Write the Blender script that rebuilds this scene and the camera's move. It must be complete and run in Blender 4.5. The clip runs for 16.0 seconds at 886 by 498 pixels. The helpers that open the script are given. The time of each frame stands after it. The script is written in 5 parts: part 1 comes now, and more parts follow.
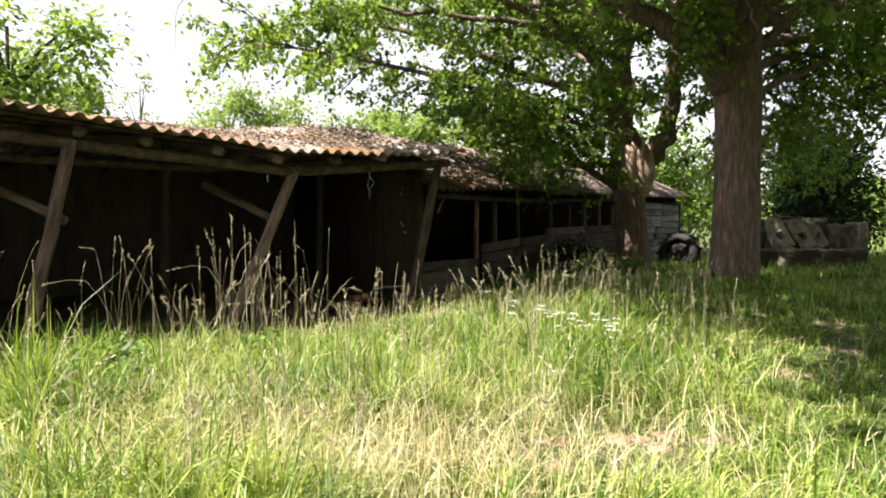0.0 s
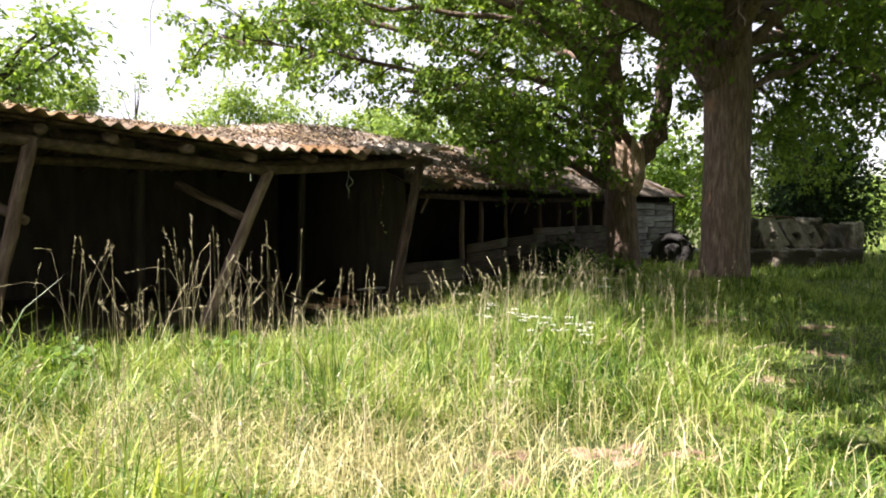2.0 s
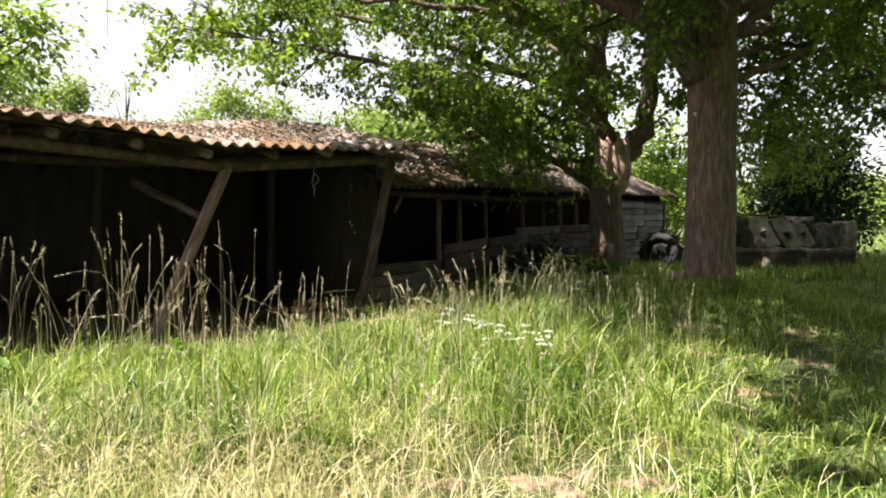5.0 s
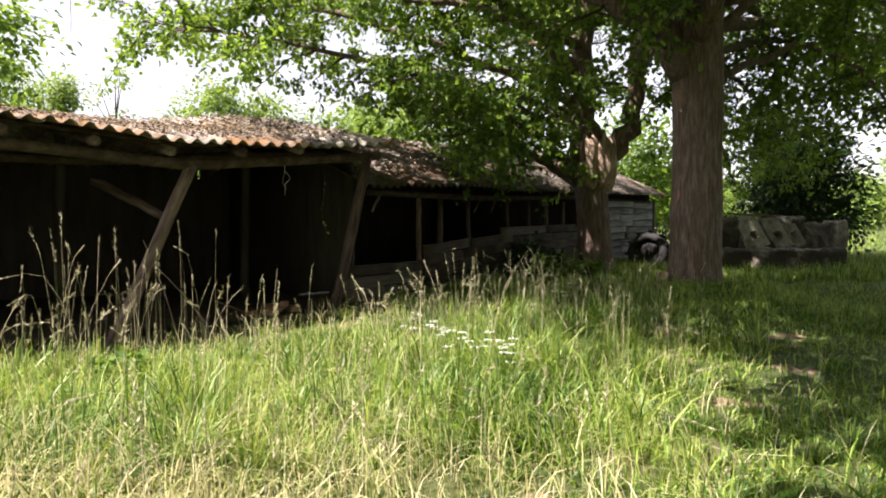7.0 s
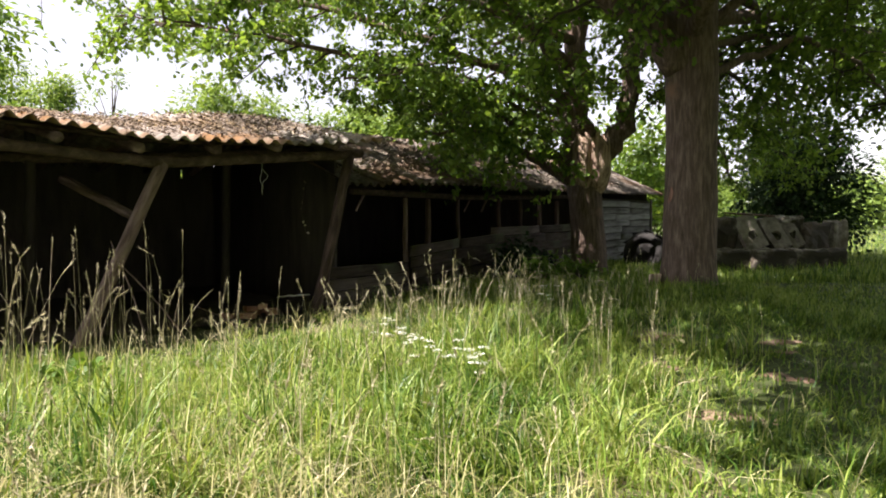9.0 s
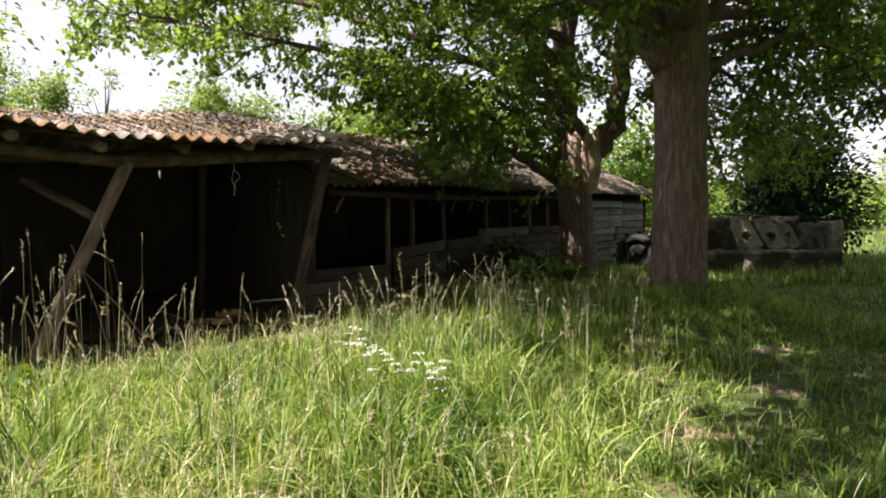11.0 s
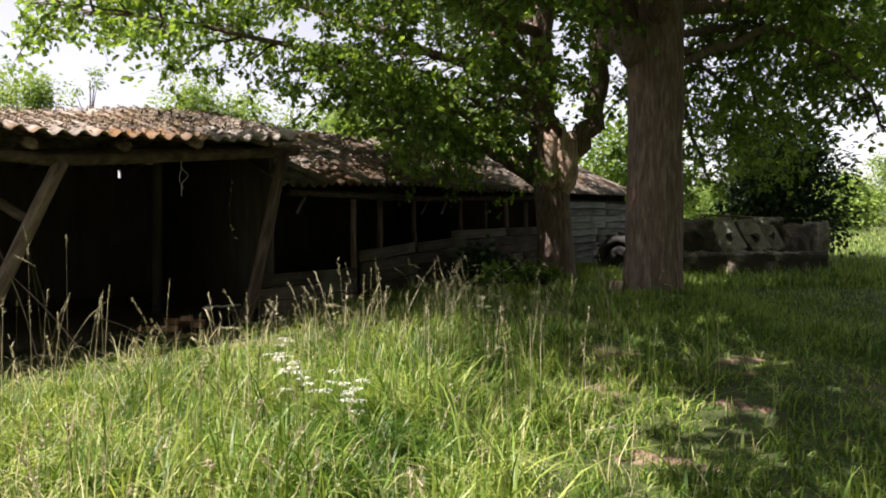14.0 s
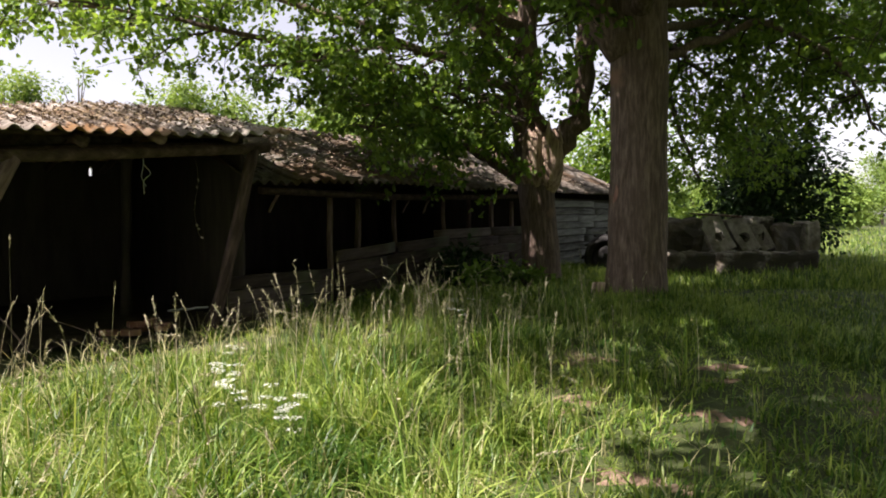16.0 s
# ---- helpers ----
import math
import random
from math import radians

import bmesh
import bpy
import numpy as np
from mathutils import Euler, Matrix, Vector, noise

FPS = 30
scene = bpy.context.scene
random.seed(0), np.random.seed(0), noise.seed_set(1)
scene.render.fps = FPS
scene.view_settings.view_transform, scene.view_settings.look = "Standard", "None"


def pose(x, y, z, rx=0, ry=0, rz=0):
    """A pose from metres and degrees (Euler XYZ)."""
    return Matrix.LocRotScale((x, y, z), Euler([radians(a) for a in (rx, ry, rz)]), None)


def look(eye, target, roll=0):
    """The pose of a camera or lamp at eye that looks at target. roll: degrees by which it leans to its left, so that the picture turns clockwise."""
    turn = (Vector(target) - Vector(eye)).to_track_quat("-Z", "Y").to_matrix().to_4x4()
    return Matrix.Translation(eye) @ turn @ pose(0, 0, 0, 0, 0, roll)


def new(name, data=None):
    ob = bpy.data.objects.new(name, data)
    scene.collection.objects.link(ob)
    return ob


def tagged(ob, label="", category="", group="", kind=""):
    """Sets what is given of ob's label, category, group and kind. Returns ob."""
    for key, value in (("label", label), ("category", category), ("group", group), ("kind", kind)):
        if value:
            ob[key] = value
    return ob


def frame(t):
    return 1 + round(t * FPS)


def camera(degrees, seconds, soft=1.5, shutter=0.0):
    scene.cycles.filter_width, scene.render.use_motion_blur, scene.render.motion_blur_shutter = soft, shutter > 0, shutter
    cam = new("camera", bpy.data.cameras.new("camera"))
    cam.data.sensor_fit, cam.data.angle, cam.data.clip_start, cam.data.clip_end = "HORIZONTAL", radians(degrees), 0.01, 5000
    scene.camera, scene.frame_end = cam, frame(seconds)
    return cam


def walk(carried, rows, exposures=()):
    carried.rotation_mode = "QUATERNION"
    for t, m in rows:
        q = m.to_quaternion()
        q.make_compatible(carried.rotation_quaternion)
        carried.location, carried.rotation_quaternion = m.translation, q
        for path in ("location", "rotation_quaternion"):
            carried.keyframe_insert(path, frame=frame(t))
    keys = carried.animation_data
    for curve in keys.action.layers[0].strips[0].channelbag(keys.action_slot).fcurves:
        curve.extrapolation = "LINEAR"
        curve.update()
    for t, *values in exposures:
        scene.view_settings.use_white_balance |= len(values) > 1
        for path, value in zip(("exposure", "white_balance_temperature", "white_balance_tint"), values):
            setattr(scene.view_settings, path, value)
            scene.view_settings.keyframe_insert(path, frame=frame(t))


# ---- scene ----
cam = camera(65.8, 16.0, soft=1.9)
METRES, EYE, TILT, LEAN, TURN = 2.95, 1.5, -2.6, 0.0, 0.0
ROWS = [
    (0.0, 0.0, 0.0, 0.0, 0.0, 0.0, 0.0),
    (0.5, 0.0203, 0.019, -0.0002, -0.05, 0.04, 0.03),
    (1.0, 0.0412, 0.04, -0.0004, -0.11, 0.01, 0.04),
    (1.5, 0.0623, 0.0605, 0.0003, -0.11, -0.02, 0.05),
    (2.0, 0.0842, 0.082, 0.0016, -0.05, 0.02, 0.05),
    (2.5, 0.1051, 0.104, 0.0036, -0.02, 0.0, 0.09),
    (3.0, 0.1257, 0.1272, 0.0053, -0.03, -0.06, 0.15),
    (3.5, 0.1458, 0.1506, 0.006, -0.09, -0.02, 0.11),
    (4.0, 0.1654, 0.1747, 0.0065, -0.1, -0.05, 0.08),
    (6.5, 0.2671, 0.3007, 0.0098, -0.57, -0.01, 0.17),
    (7.0, 0.2873, 0.3265, 0.0113, -0.64, -0.05, 0.18),
    (7.5, 0.3071, 0.3529, 0.012, -0.66, -0.07, 0.23),
    (8.0, 0.3262, 0.3803, 0.0128, -0.63, -0.13, 0.23),
    (8.5, 0.344, 0.4063, 0.0134, -0.57, -0.08, 0.2),
    (9.0, 0.3606, 0.4318, 0.0145, -0.55, -0.05, 0.2),
    (11.5, 0.4557, 0.5578, 0.0257, -0.82, -0.02, 0.31),
    (12.0, 0.4765, 0.5803, 0.0266, -0.95, -0.02, 0.34),
    (12.5, 0.4979, 0.6029, 0.0278, -1.06, 0.02, 0.36),
    (13.0, 0.52, 0.6256, 0.0279, -1.11, 0.08, 0.34),
    (13.5, 0.5412, 0.6477, 0.0299, -1.17, 0.08, 0.35),
    (14.0, 0.5614, 0.671, 0.0298, -1.26, 0.08, 0.36),
    (14.5, 0.5803, 0.6943, 0.0309, -1.39, 0.04, 0.4),
    (15.0, 0.5991, 0.7173, 0.0313, -1.49, 0.07, 0.37),
    (15.5, 0.6177, 0.7416, 0.0328, -1.64, 0.08, 0.43),
    (16.0, 0.6367, 0.7675, 0.0339, -1.72, 0.0, 0.36),
]
walk(cam, [(t, pose(0, 0, EYE, TILT, LEAN, TURN) @ pose(METRES * x, METRES * y, METRES * z, 90 + pitch, roll, yaw)) for t, x, y, z, yaw, pitch, roll in ROWS],
     exposures=[(0.0, 1.9, 6600, 22), (8.0, 1.7, 6600, 22), (16.0, 1.36, 6600, 22)])

# ---- light ----
SUN_AZ, SUN_EL = 203.0, 51.5            # degrees from +x towards +y, and above the horizon
sun_dir = Vector((math.cos(radians(SUN_AZ)) * math.cos(radians(SUN_EL)), math.sin(radians(SUN_AZ)) * math.cos(radians(SUN_EL)), math.sin(radians(SUN_EL))))
world = bpy.data.worlds.new("sky")
scene.world = world
world.use_nodes = True
wn = world.node_tree
sky = wn.nodes.new("ShaderNodeTexSky")
sky.sky_type, sky.sun_disc = "NISHITA", False
sky.sun_elevation, sky.sun_rotation = radians(SUN_EL), radians(90 - SUN_AZ)
sky.air_density, sky.dust_density, sky.ozone_density = 1.0, 1.2, 1.0
haze = wn.nodes.new("ShaderNodeHueSaturation")
haze.inputs["Saturation"].default_value = 0.33
wn.links.new(sky.outputs[0], haze.inputs["Color"])
wn.links.new(haze.outputs[0], wn.nodes["Background"].inputs[0])
wn.nodes["Background"].inputs[1].default_value = 0.085
sun_data = bpy.data.lights.new("sun", "SUN")
sun_data.energy, sun_data.angle, sun_data.color = 4.8, radians(0.5), (1.0, 0.95, 0.86)
sun = new("sun", sun_data)
sun.matrix_world = look(sun_dir * 60, (0, 0, 0))

# ---- materials ----


def material(name, stops, scale=6.0, rough=0.85, bump=0.3, bump_scale=40.0, stretch=(1, 1, 1), island=0.0, objrand=0.0, translucent=0.0,
             stain=None, stain_scale=1.5, metal=0.0, spec=0.3, stain_low=0.5, stain_high=0.62):
    """A node material: a colour ramp over noise, stains at a larger scale, fine relief."""
    m = bpy.data.materials.new(name)
    m.use_nodes = True
    nt = m.node_tree
    nodes, links = nt.nodes, nt.links
    nodes.clear()
    out = nodes.new("ShaderNodeOutputMaterial")
    bsdf = nodes.new("ShaderNodeBsdfPrincipled")
    bsdf.inputs["Roughness"].default_value = rough
    bsdf.inputs["Metallic"].default_value = metal
    bsdf.inputs["Specular IOR Level"].default_value = spec
    co = nodes.new("ShaderNodeTexCoord")
    mp = nodes.new("ShaderNodeMapping")
    mp.inputs["Scale"].default_value = stretch
    links.new(co.outputs["Object"], mp.inputs["Vector"])
    n1 = nodes.new("ShaderNodeTexNoise")
    n1.inputs["Scale"].default_value, n1.inputs["Detail"].default_value, n1.inputs["Roughness"].default_value = scale, 6, 0.65
    links.new(mp.outputs[0], n1.inputs["Vector"])
    fac = n1.outputs["Fac"]
    if island or objrand:
        if island:
            src = nodes.new("ShaderNodeNewGeometry").outputs["Random Per Island"]
        else:
            src = nodes.new("ShaderNodeObjectInfo").outputs["Random"]
        amount = island or objrand
        sub = nodes.new("ShaderNodeMath")
        sub.operation = "MULTIPLY_ADD"
        sub.inputs[1].default_value, sub.inputs[2].default_value = amount, -amount / 2
        links.new(src, sub.inputs[0])
        add = nodes.new("ShaderNodeMath")
        add.operation = "ADD"
        links.new(fac, add.inputs[0])
        links.new(sub.outputs[0], add.inputs[1])
        fac = add.outputs[0]
    ramp = nodes.new("ShaderNodeValToRGB")
    els = ramp.color_ramp.elements
    while len(els) < len(stops):
        els.new(0.5)
    for el, (p, c) in zip(els, stops):
        el.position, el.color = p, (*c, 1)
    links.new(fac, ramp.inputs[0])
    col = ramp.outputs[0]
    if stain:
        n2 = nodes.new("ShaderNodeTexNoise")
        n2.inputs["Scale"].default_value, n2.inputs["Detail"].default_value = stain_scale, 5
        links.new(co.outputs["Object"], n2.inputs["Vector"])
        r2 = nodes.new("ShaderNodeMapRange")
        r2.inputs[1].default_value, r2.inputs[2].default_value = stain_low, stain_high
        links.new(n2.outputs["Fac"], r2.inputs[0])
        mix = nodes.new("ShaderNodeMix")
        mix.data_type = "RGBA"
        links.new(r2.outputs[0], mix.inputs[0])
        links.new(col, mix.inputs[6])
        mix.inputs[7].default_value = (*stain, 1)
        col = mix.outputs[2]
    links.new(col, bsdf.inputs["Base Color"])
    if bump:
        n3 = nodes.new("ShaderNodeTexNoise")
        n3.inputs["Scale"].default_value, n3.inputs["Detail"].default_value = bump_scale, 4
        links.new(mp.outputs[0], n3.inputs["Vector"])
        bp = nodes.new("ShaderNodeBump")
        bp.inputs["Strength"].default_value, bp.inputs["Distance"].default_value = bump, 0.02
        links.new(n3.outputs["Fac"], bp.inputs["Height"])
        links.new(bp.outputs[0], bsdf.inputs["Normal"])
    surface = bsdf.outputs[0]
    if translucent:
        tr = nodes.new("ShaderNodeBsdfTranslucent")
        hs = nodes.new("ShaderNodeHueSaturation")
        hs.inputs["Hue"].default_value, hs.inputs["Saturation"].default_value, hs.inputs["Value"].default_value = 0.48, 1.1, 1.6
        links.new(col, hs.inputs["Color"])
        links.new(hs.outputs[0], tr.inputs[0])
        ms = nodes.new("ShaderNodeMixShader")
        ms.inputs[0].default_value = translucent
        links.new(surface, ms.inputs[1])
        links.new(tr.outputs[0], ms.inputs[2])
        surface = ms.outputs[0]
    links.new(surface, out.inputs[0])
    return m


M_SOIL = material("meadow_soil", [(0.3, (0.03, 0.036, 0.012)), (0.55, (0.06, 0.082, 0.024)), (0.75, (0.12, 0.115, 0.055))], scale=3, bump=0.8, bump_scale=30,
                  stain=(0.2, 0.145, 0.1), stain_scale=0.7, stain_low=0.6, stain_high=0.7)
M_GRASS = material("grass_green", [(0.28, (0.03, 0.085, 0.01)), (0.5, (0.115, 0.203, 0.027)), (0.76, (0.32, 0.4, 0.095))], scale=1.1, bump=0, island=0.5, rough=0.45, translucent=0.32, spec=0.4)
M_STRAW = material("grass_straw", [(0.25, (0.3, 0.29, 0.12)), (0.55, (0.48, 0.46, 0.23)), (0.8, (0.64, 0.6, 0.38))], scale=2, bump=0, island=0.6, rough=0.7, translucent=0.3)
M_SEED = material("seeding_stalk", [(0.25, (0.15, 0.15, 0.07)), (0.55, (0.34, 0.32, 0.19)), (0.8, (0.62, 0.57, 0.42))], scale=2, bump=0, island=0.6, rough=0.7, translucent=0.25)
M_LEAF = material("oak_leaf", [(0.2, (0.045, 0.095, 0.018)), (0.5, (0.115, 0.212, 0.036)), (0.8, (0.22, 0.335, 0.065))], scale=1.2, bump=0, island=0.5, rough=0.5, translucent=0.5, spec=0.4)
M_FARLEAF = material("far_leaf", [(0.2, (0.07, 0.13, 0.025)), (0.5, (0.15, 0.24, 0.05)), (0.8, (0.26, 0.36, 0.09))], scale=0.4, bump=0, island=0.5, rough=0.6, translucent=0.35)
M_BARK = material("oak_bark", [(0.27, (0.05, 0.034, 0.026)), (0.5, (0.135, 0.097, 0.076)), (0.74, (0.29, 0.215, 0.175))], scale=11, bump=1.0, bump_scale=26, stretch=(2.2, 2.2, 0.35),
                  stain=(0.24, 0.15, 0.11), stain_scale=1.7, stain_low=0.62, stain_high=0.7)
M_TORN = material("torn_wood", [(0.38, (0.13, 0.088, 0.065)), (0.5, (0.42, 0.3, 0.225)), (0.66, (0.68, 0.53, 0.42))], scale=5, bump=0.9, bump_scale=20, stretch=(2.6, 2.6, 0.3))
M_SCAR = material("raw_red_bark", [(0.3, (0.19, 0.095, 0.07)), (0.7, (0.4, 0.22, 0.17))], scale=14, bump=0.6, stretch=(2, 2, 0.4))
# leaf colour darkened to paint in the shade under the crowns
M_SHADE_LEAF = material("shade_dark_leaf", [(0.3, (0.012, 0.03, 0.01)), (0.7, (0.035, 0.07, 0.022))], scale=3, bump=0, island=0.4, rough=0.6, translucent=0.15, spec=0.2)
M_TWIG = material("twig_bark", [(0.3, (0.04, 0.032, 0.025)), (0.7, (0.12, 0.1, 0.075))], scale=9, bump=0.3)
M_POST = material("weathered_log", [(0.32, (0.05, 0.032, 0.028)), (0.5, (0.13, 0.087, 0.077)), (0.68, (0.25, 0.178, 0.162))], scale=9, bump=0.7, bump_scale=45, stretch=(1.6, 1.6, 0.25),
                  objrand=0.25)
M_BEAM = material("weathered_beam", [(0.3, (0.036, 0.023, 0.018)), (0.5, (0.088, 0.058, 0.047)), (0.7, (0.17, 0.12, 0.1))], scale=8, bump=0.7, bump_scale=40, stretch=(0.4, 1.6, 1.6),
                  objrand=0.25)
M_BOARD = material("grey_weatherboard", [(0.3, (0.035, 0.025, 0.02)), (0.5, (0.082, 0.062, 0.052)), (0.75, (0.17, 0.138, 0.122))], scale=5, bump=0.6, bump_scale=40, stretch=(0.25, 2, 2.5),
                   objrand=0.3, stain=(0.09, 0.1, 0.06), stain_scale=1.2, stain_low=0.55, stain_high=0.7)
M_PALE = material("flaking_pale_board", [(0.3, (0.1, 0.095, 0.09)), (0.5, (0.26, 0.255, 0.25)), (0.75, (0.45, 0.45, 0.45))], scale=4, bump=0.6, bump_scale=40, stretch=(0.3, 2, 3),
                  objrand=0.25)
M_SHEET = material("mossy_fibre_cement", [(0.3, (0.1, 0.085, 0.072)), (0.5, (0.25, 0.215, 0.18)), (0.72, (0.48, 0.44, 0.39))], scale=6, bump=0.7, bump_scale=35, objrand=0.2,
                   stain=(0.27, 0.15, 0.065), stain_scale=0.9, stain_low=0.5, stain_high=0.66)
# darker copy of M_SHEET with tree shade put into the colour; brown moss
M_SHEET_SHADED = material("shaded_mossy_fibre_cement", [(0.3, (0.05, 0.042, 0.034)), (0.5, (0.13, 0.11, 0.09)), (0.72, (0.3, 0.27, 0.23))], scale=6, bump=0.7, bump_scale=35, objrand=0.2,
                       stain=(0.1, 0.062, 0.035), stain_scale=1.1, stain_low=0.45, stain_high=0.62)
M_MOSS = material("dry_moss", [(0.3, (0.06, 0.045, 0.028)), (0.5, (0.16, 0.12, 0.07)), (0.7, (0.36, 0.27, 0.15))], scale=9, bump=0.6, bump_scale=50, island=0.5)
M_LITTER = material("leaf_litter", [(0.25, (0.05, 0.034, 0.022)), (0.55, (0.13, 0.092, 0.062)), (0.85, (0.36, 0.29, 0.22))], scale=3, bump=0.2, island=0.8)
# wood darkened in colour so the shed interiors look deep in shade
M_SHADE_WOOD = material("shade_dark_boards", [(0.3, (0.036, 0.03, 0.027)), (0.7, (0.085, 0.07, 0.062))], scale=5, bump=0.4, stretch=(1, 1, 0.2))
M_EARTH = material("shed_earth", [(0.3, (0.045, 0.035, 0.028)), (0.7, (0.11, 0.085, 0.065))], scale=6, bump=0.8)
M_RUBBER = material("old_rubber", [(0.3, (0.012, 0.012, 0.012)), (0.7, (0.03, 0.029, 0.027))], scale=8, bump=0.3, rough=0.75)
M_CONC = material("stained_concrete", [(0.3, (0.05, 0.038, 0.027)), (0.5, (0.12, 0.1, 0.075)), (0.64, (0.4, 0.37, 0.32))], scale=3.0, bump=0.7, bump_scale=25, objrand=0.25,
                  stain=(0.045, 0.04, 0.03), stain_scale=1.3, stain_low=0.5, stain_high=0.58)
M_PANEL = material("pale_concrete", [(0.3, (0.1, 0.085, 0.07)), (0.5, (0.24, 0.22, 0.185)), (0.68, (0.36, 0.34, 0.3))], scale=5, bump=0.6, bump_scale=30, objrand=0.2,
                   stain=(0.1, 0.09, 0.06), stain_scale=2.2, stain_low=0.52, stain_high=0.64)
M_RUST = material("rusty_sheet", [(0.3, (0.04, 0.022, 0.014)), (0.7, (0.13, 0.072, 0.045))], scale=6, bump=0.5, rough=0.8)
M_UMBEL = material("white_blossom", [(0.3, (0.6, 0.62, 0.55)), (0.7, (0.82, 0.83, 0.78))], scale=20, bump=0, translucent=0.2)
M_HERB = material("nettle_leaf", [(0.3, (0.06, 0.13, 0.02)), (0.7, (0.16, 0.27, 0.05))], scale=5, bump=0.2, island=0.3, translucent=0.35, rough=0.5)
M_STRING = material("baler_twine", [(0.3, (0.25, 0.26, 0.28)), (0.7, (0.45, 0.46, 0.48))], scale=30, bump=0.2)
M_BRICK = material("old_brick", [(0.3, (0.2, 0.09, 0.06)), (0.7, (0.4, 0.24, 0.17))], scale=8, bump=0.5, objrand=0.4)

# ---- mesh tools ----
rng = np.random.default_rng(7)


def mesh_of(name, verts, faces, smooth=False, mat=None):
    """A mesh from arrays: verts (n, 3), and faces as one (m, k) array or a list of such arrays."""
    me = bpy.data.meshes.new(name)
    verts = np.asarray(verts, dtype=np.float32)
    groups = [np.asarray(f, dtype=np.int32) for f in (faces if isinstance(faces, list) else [faces])]
    groups = [g for g in groups if len(g)]
    loops = np.concatenate([g.ravel() for g in groups])
    sizes = np.concatenate([np.full(len(g), g.shape[1], dtype=np.int32) for g in groups])
    starts = np.concatenate([[0], np.cumsum(sizes)[:-1]]).astype(np.int32)
    me.vertices.add(len(verts))
    me.vertices.foreach_set("co", verts.ravel())
    me.loops.add(len(loops))
    me.loops.foreach_set("vertex_index", loops)
    me.polygons.add(len(sizes))
    me.polygons.foreach_set("loop_start", starts)
    if smooth:
        me.polygons.foreach_set("use_smooth", np.ones(len(sizes), dtype=bool))
    me.update(calc_edges=True)
    if mat:
        me.materials.append(mat)
    return me


def part(name, me, parent=None, label="", m=None):
    ob = new(name, me)
    if parent is not None:
        ob.parent = parent
    if m is not None:
        ob.matrix_basis = m
    if label:
        tagged(ob, label)
    return ob


def empty(name, label, category, group="", kind="", m=None):
    ob = new(name)
    ob.empty_display_size = 0.1
    if m is not None:
        ob.matrix_basis = m
    return tagged(ob, label, category, group, kind)


def spline(pts, n):
    """n points along a smooth line through pts."""
    p = np.asarray(pts, dtype=float)
    t = np.linspace(0, len(p) - 1, n)
    e = np.vstack([2 * p[0] - p[1], p, 2 * p[-1] - p[-2]])
    i = np.minimum(t.astype(int), len(p) - 2)
    f = (t - i)[:, None]
    a, b, c, d = e[i], e[i + 1], e[i + 2], e[i + 3]
    return 0.5 * (2 * b + (c - a) * f + (2 * a - 5 * b + 4 * c - d) * f ** 2 + (3 * b - a - 3 * c + d) * f ** 3)


def tube(path, radii, sides=8, lump=0.0, seed=0):
    """Verts and quads of a tube along path, with uneven skin."""
    path = np.asarray(path, dtype=float)
    n = len(path)
    radii = np.broadcast_to(np.asarray(radii, dtype=float), (n,))
    tang = np.gradient(path, axis=0)
    tang /= np.linalg.norm(tang, axis=1)[:, None] + 1e-9
    ref = np.array([0.31, 0.95, 0.05]) if abs(tang[0][1]) < 0.8 else np.array([0.95, 0.31, 0.05])
    x = np.cross(tang, ref)
    x /= np.linalg.norm(x, axis=1)[:, None]
    y = np.cross(tang, x)
    ang = np.arange(sides) * 2 * np.pi / sides
    r = np.repeat(radii[:, None], sides, axis=1)
    if lump:
        g = np.random.default_rng(seed)
        ph = g.uniform(0, 6.28, 4)
        z = np.arange(n)[:, None] / max(n - 1, 1)
        r = r * (1 + lump * (np.sin(3 * ang[None] + ph[0] + 2.5 * z) + 0.7 * np.sin(5 * ang[None] + ph[1] - 3 * z) + 0.6 * np.sin(7 * z * 6 + ph[2] + ang[None] * 2))
                 + lump * g.normal(0, 0.35, r.shape))
    v = path[:, None] + r[..., None] * (np.cos(ang)[None, :, None] * x[:, None] + np.sin(ang)[None, :, None] * y[:, None])
    i = np.arange(n - 1)[:, None] * sides
    j = np.arange(sides)[None]
    k = (j + 1) % sides
    quads = np.stack([i + j, i + k, i + sides + k, i + sides + j], axis=-1).reshape(-1, 4)
    verts = np.vstack([v.reshape(-1, 3), path[:1], path[-1:]])
    c0, c1 = n * sides, n * sides + 1
    j = np.arange(sides)
    caps = np.vstack([np.stack([np.full(sides, c0), (j + 1) % sides, j], 1), np.stack([np.full(sides, c1), (n - 1) * sides + j, (n - 1) * sides + (j + 1) % sides], 1)])
    return verts, quads, caps


def tube_mesh(name, path, radii, mat, sides=8, lump=0.0, seed=0):
    v, q, c = tube(path, radii, sides, lump, seed)
    return mesh_of(name, v, [q, c], True, mat)


def tubes_mesh(name, items, mat, sides=5):
    """Many tubes (path, radii) joined into one mesh."""
    vs, qs, cs, base = [], [], [], 0
    for path, radii in items:
        v, q, c = tube(path, radii, sides)
        vs.append(v), qs.append(q + base), cs.append(c + base)
        base += len(v)
    return mesh_of(name, np.vstack(vs), [np.vstack(qs), np.vstack(cs)], True, mat)


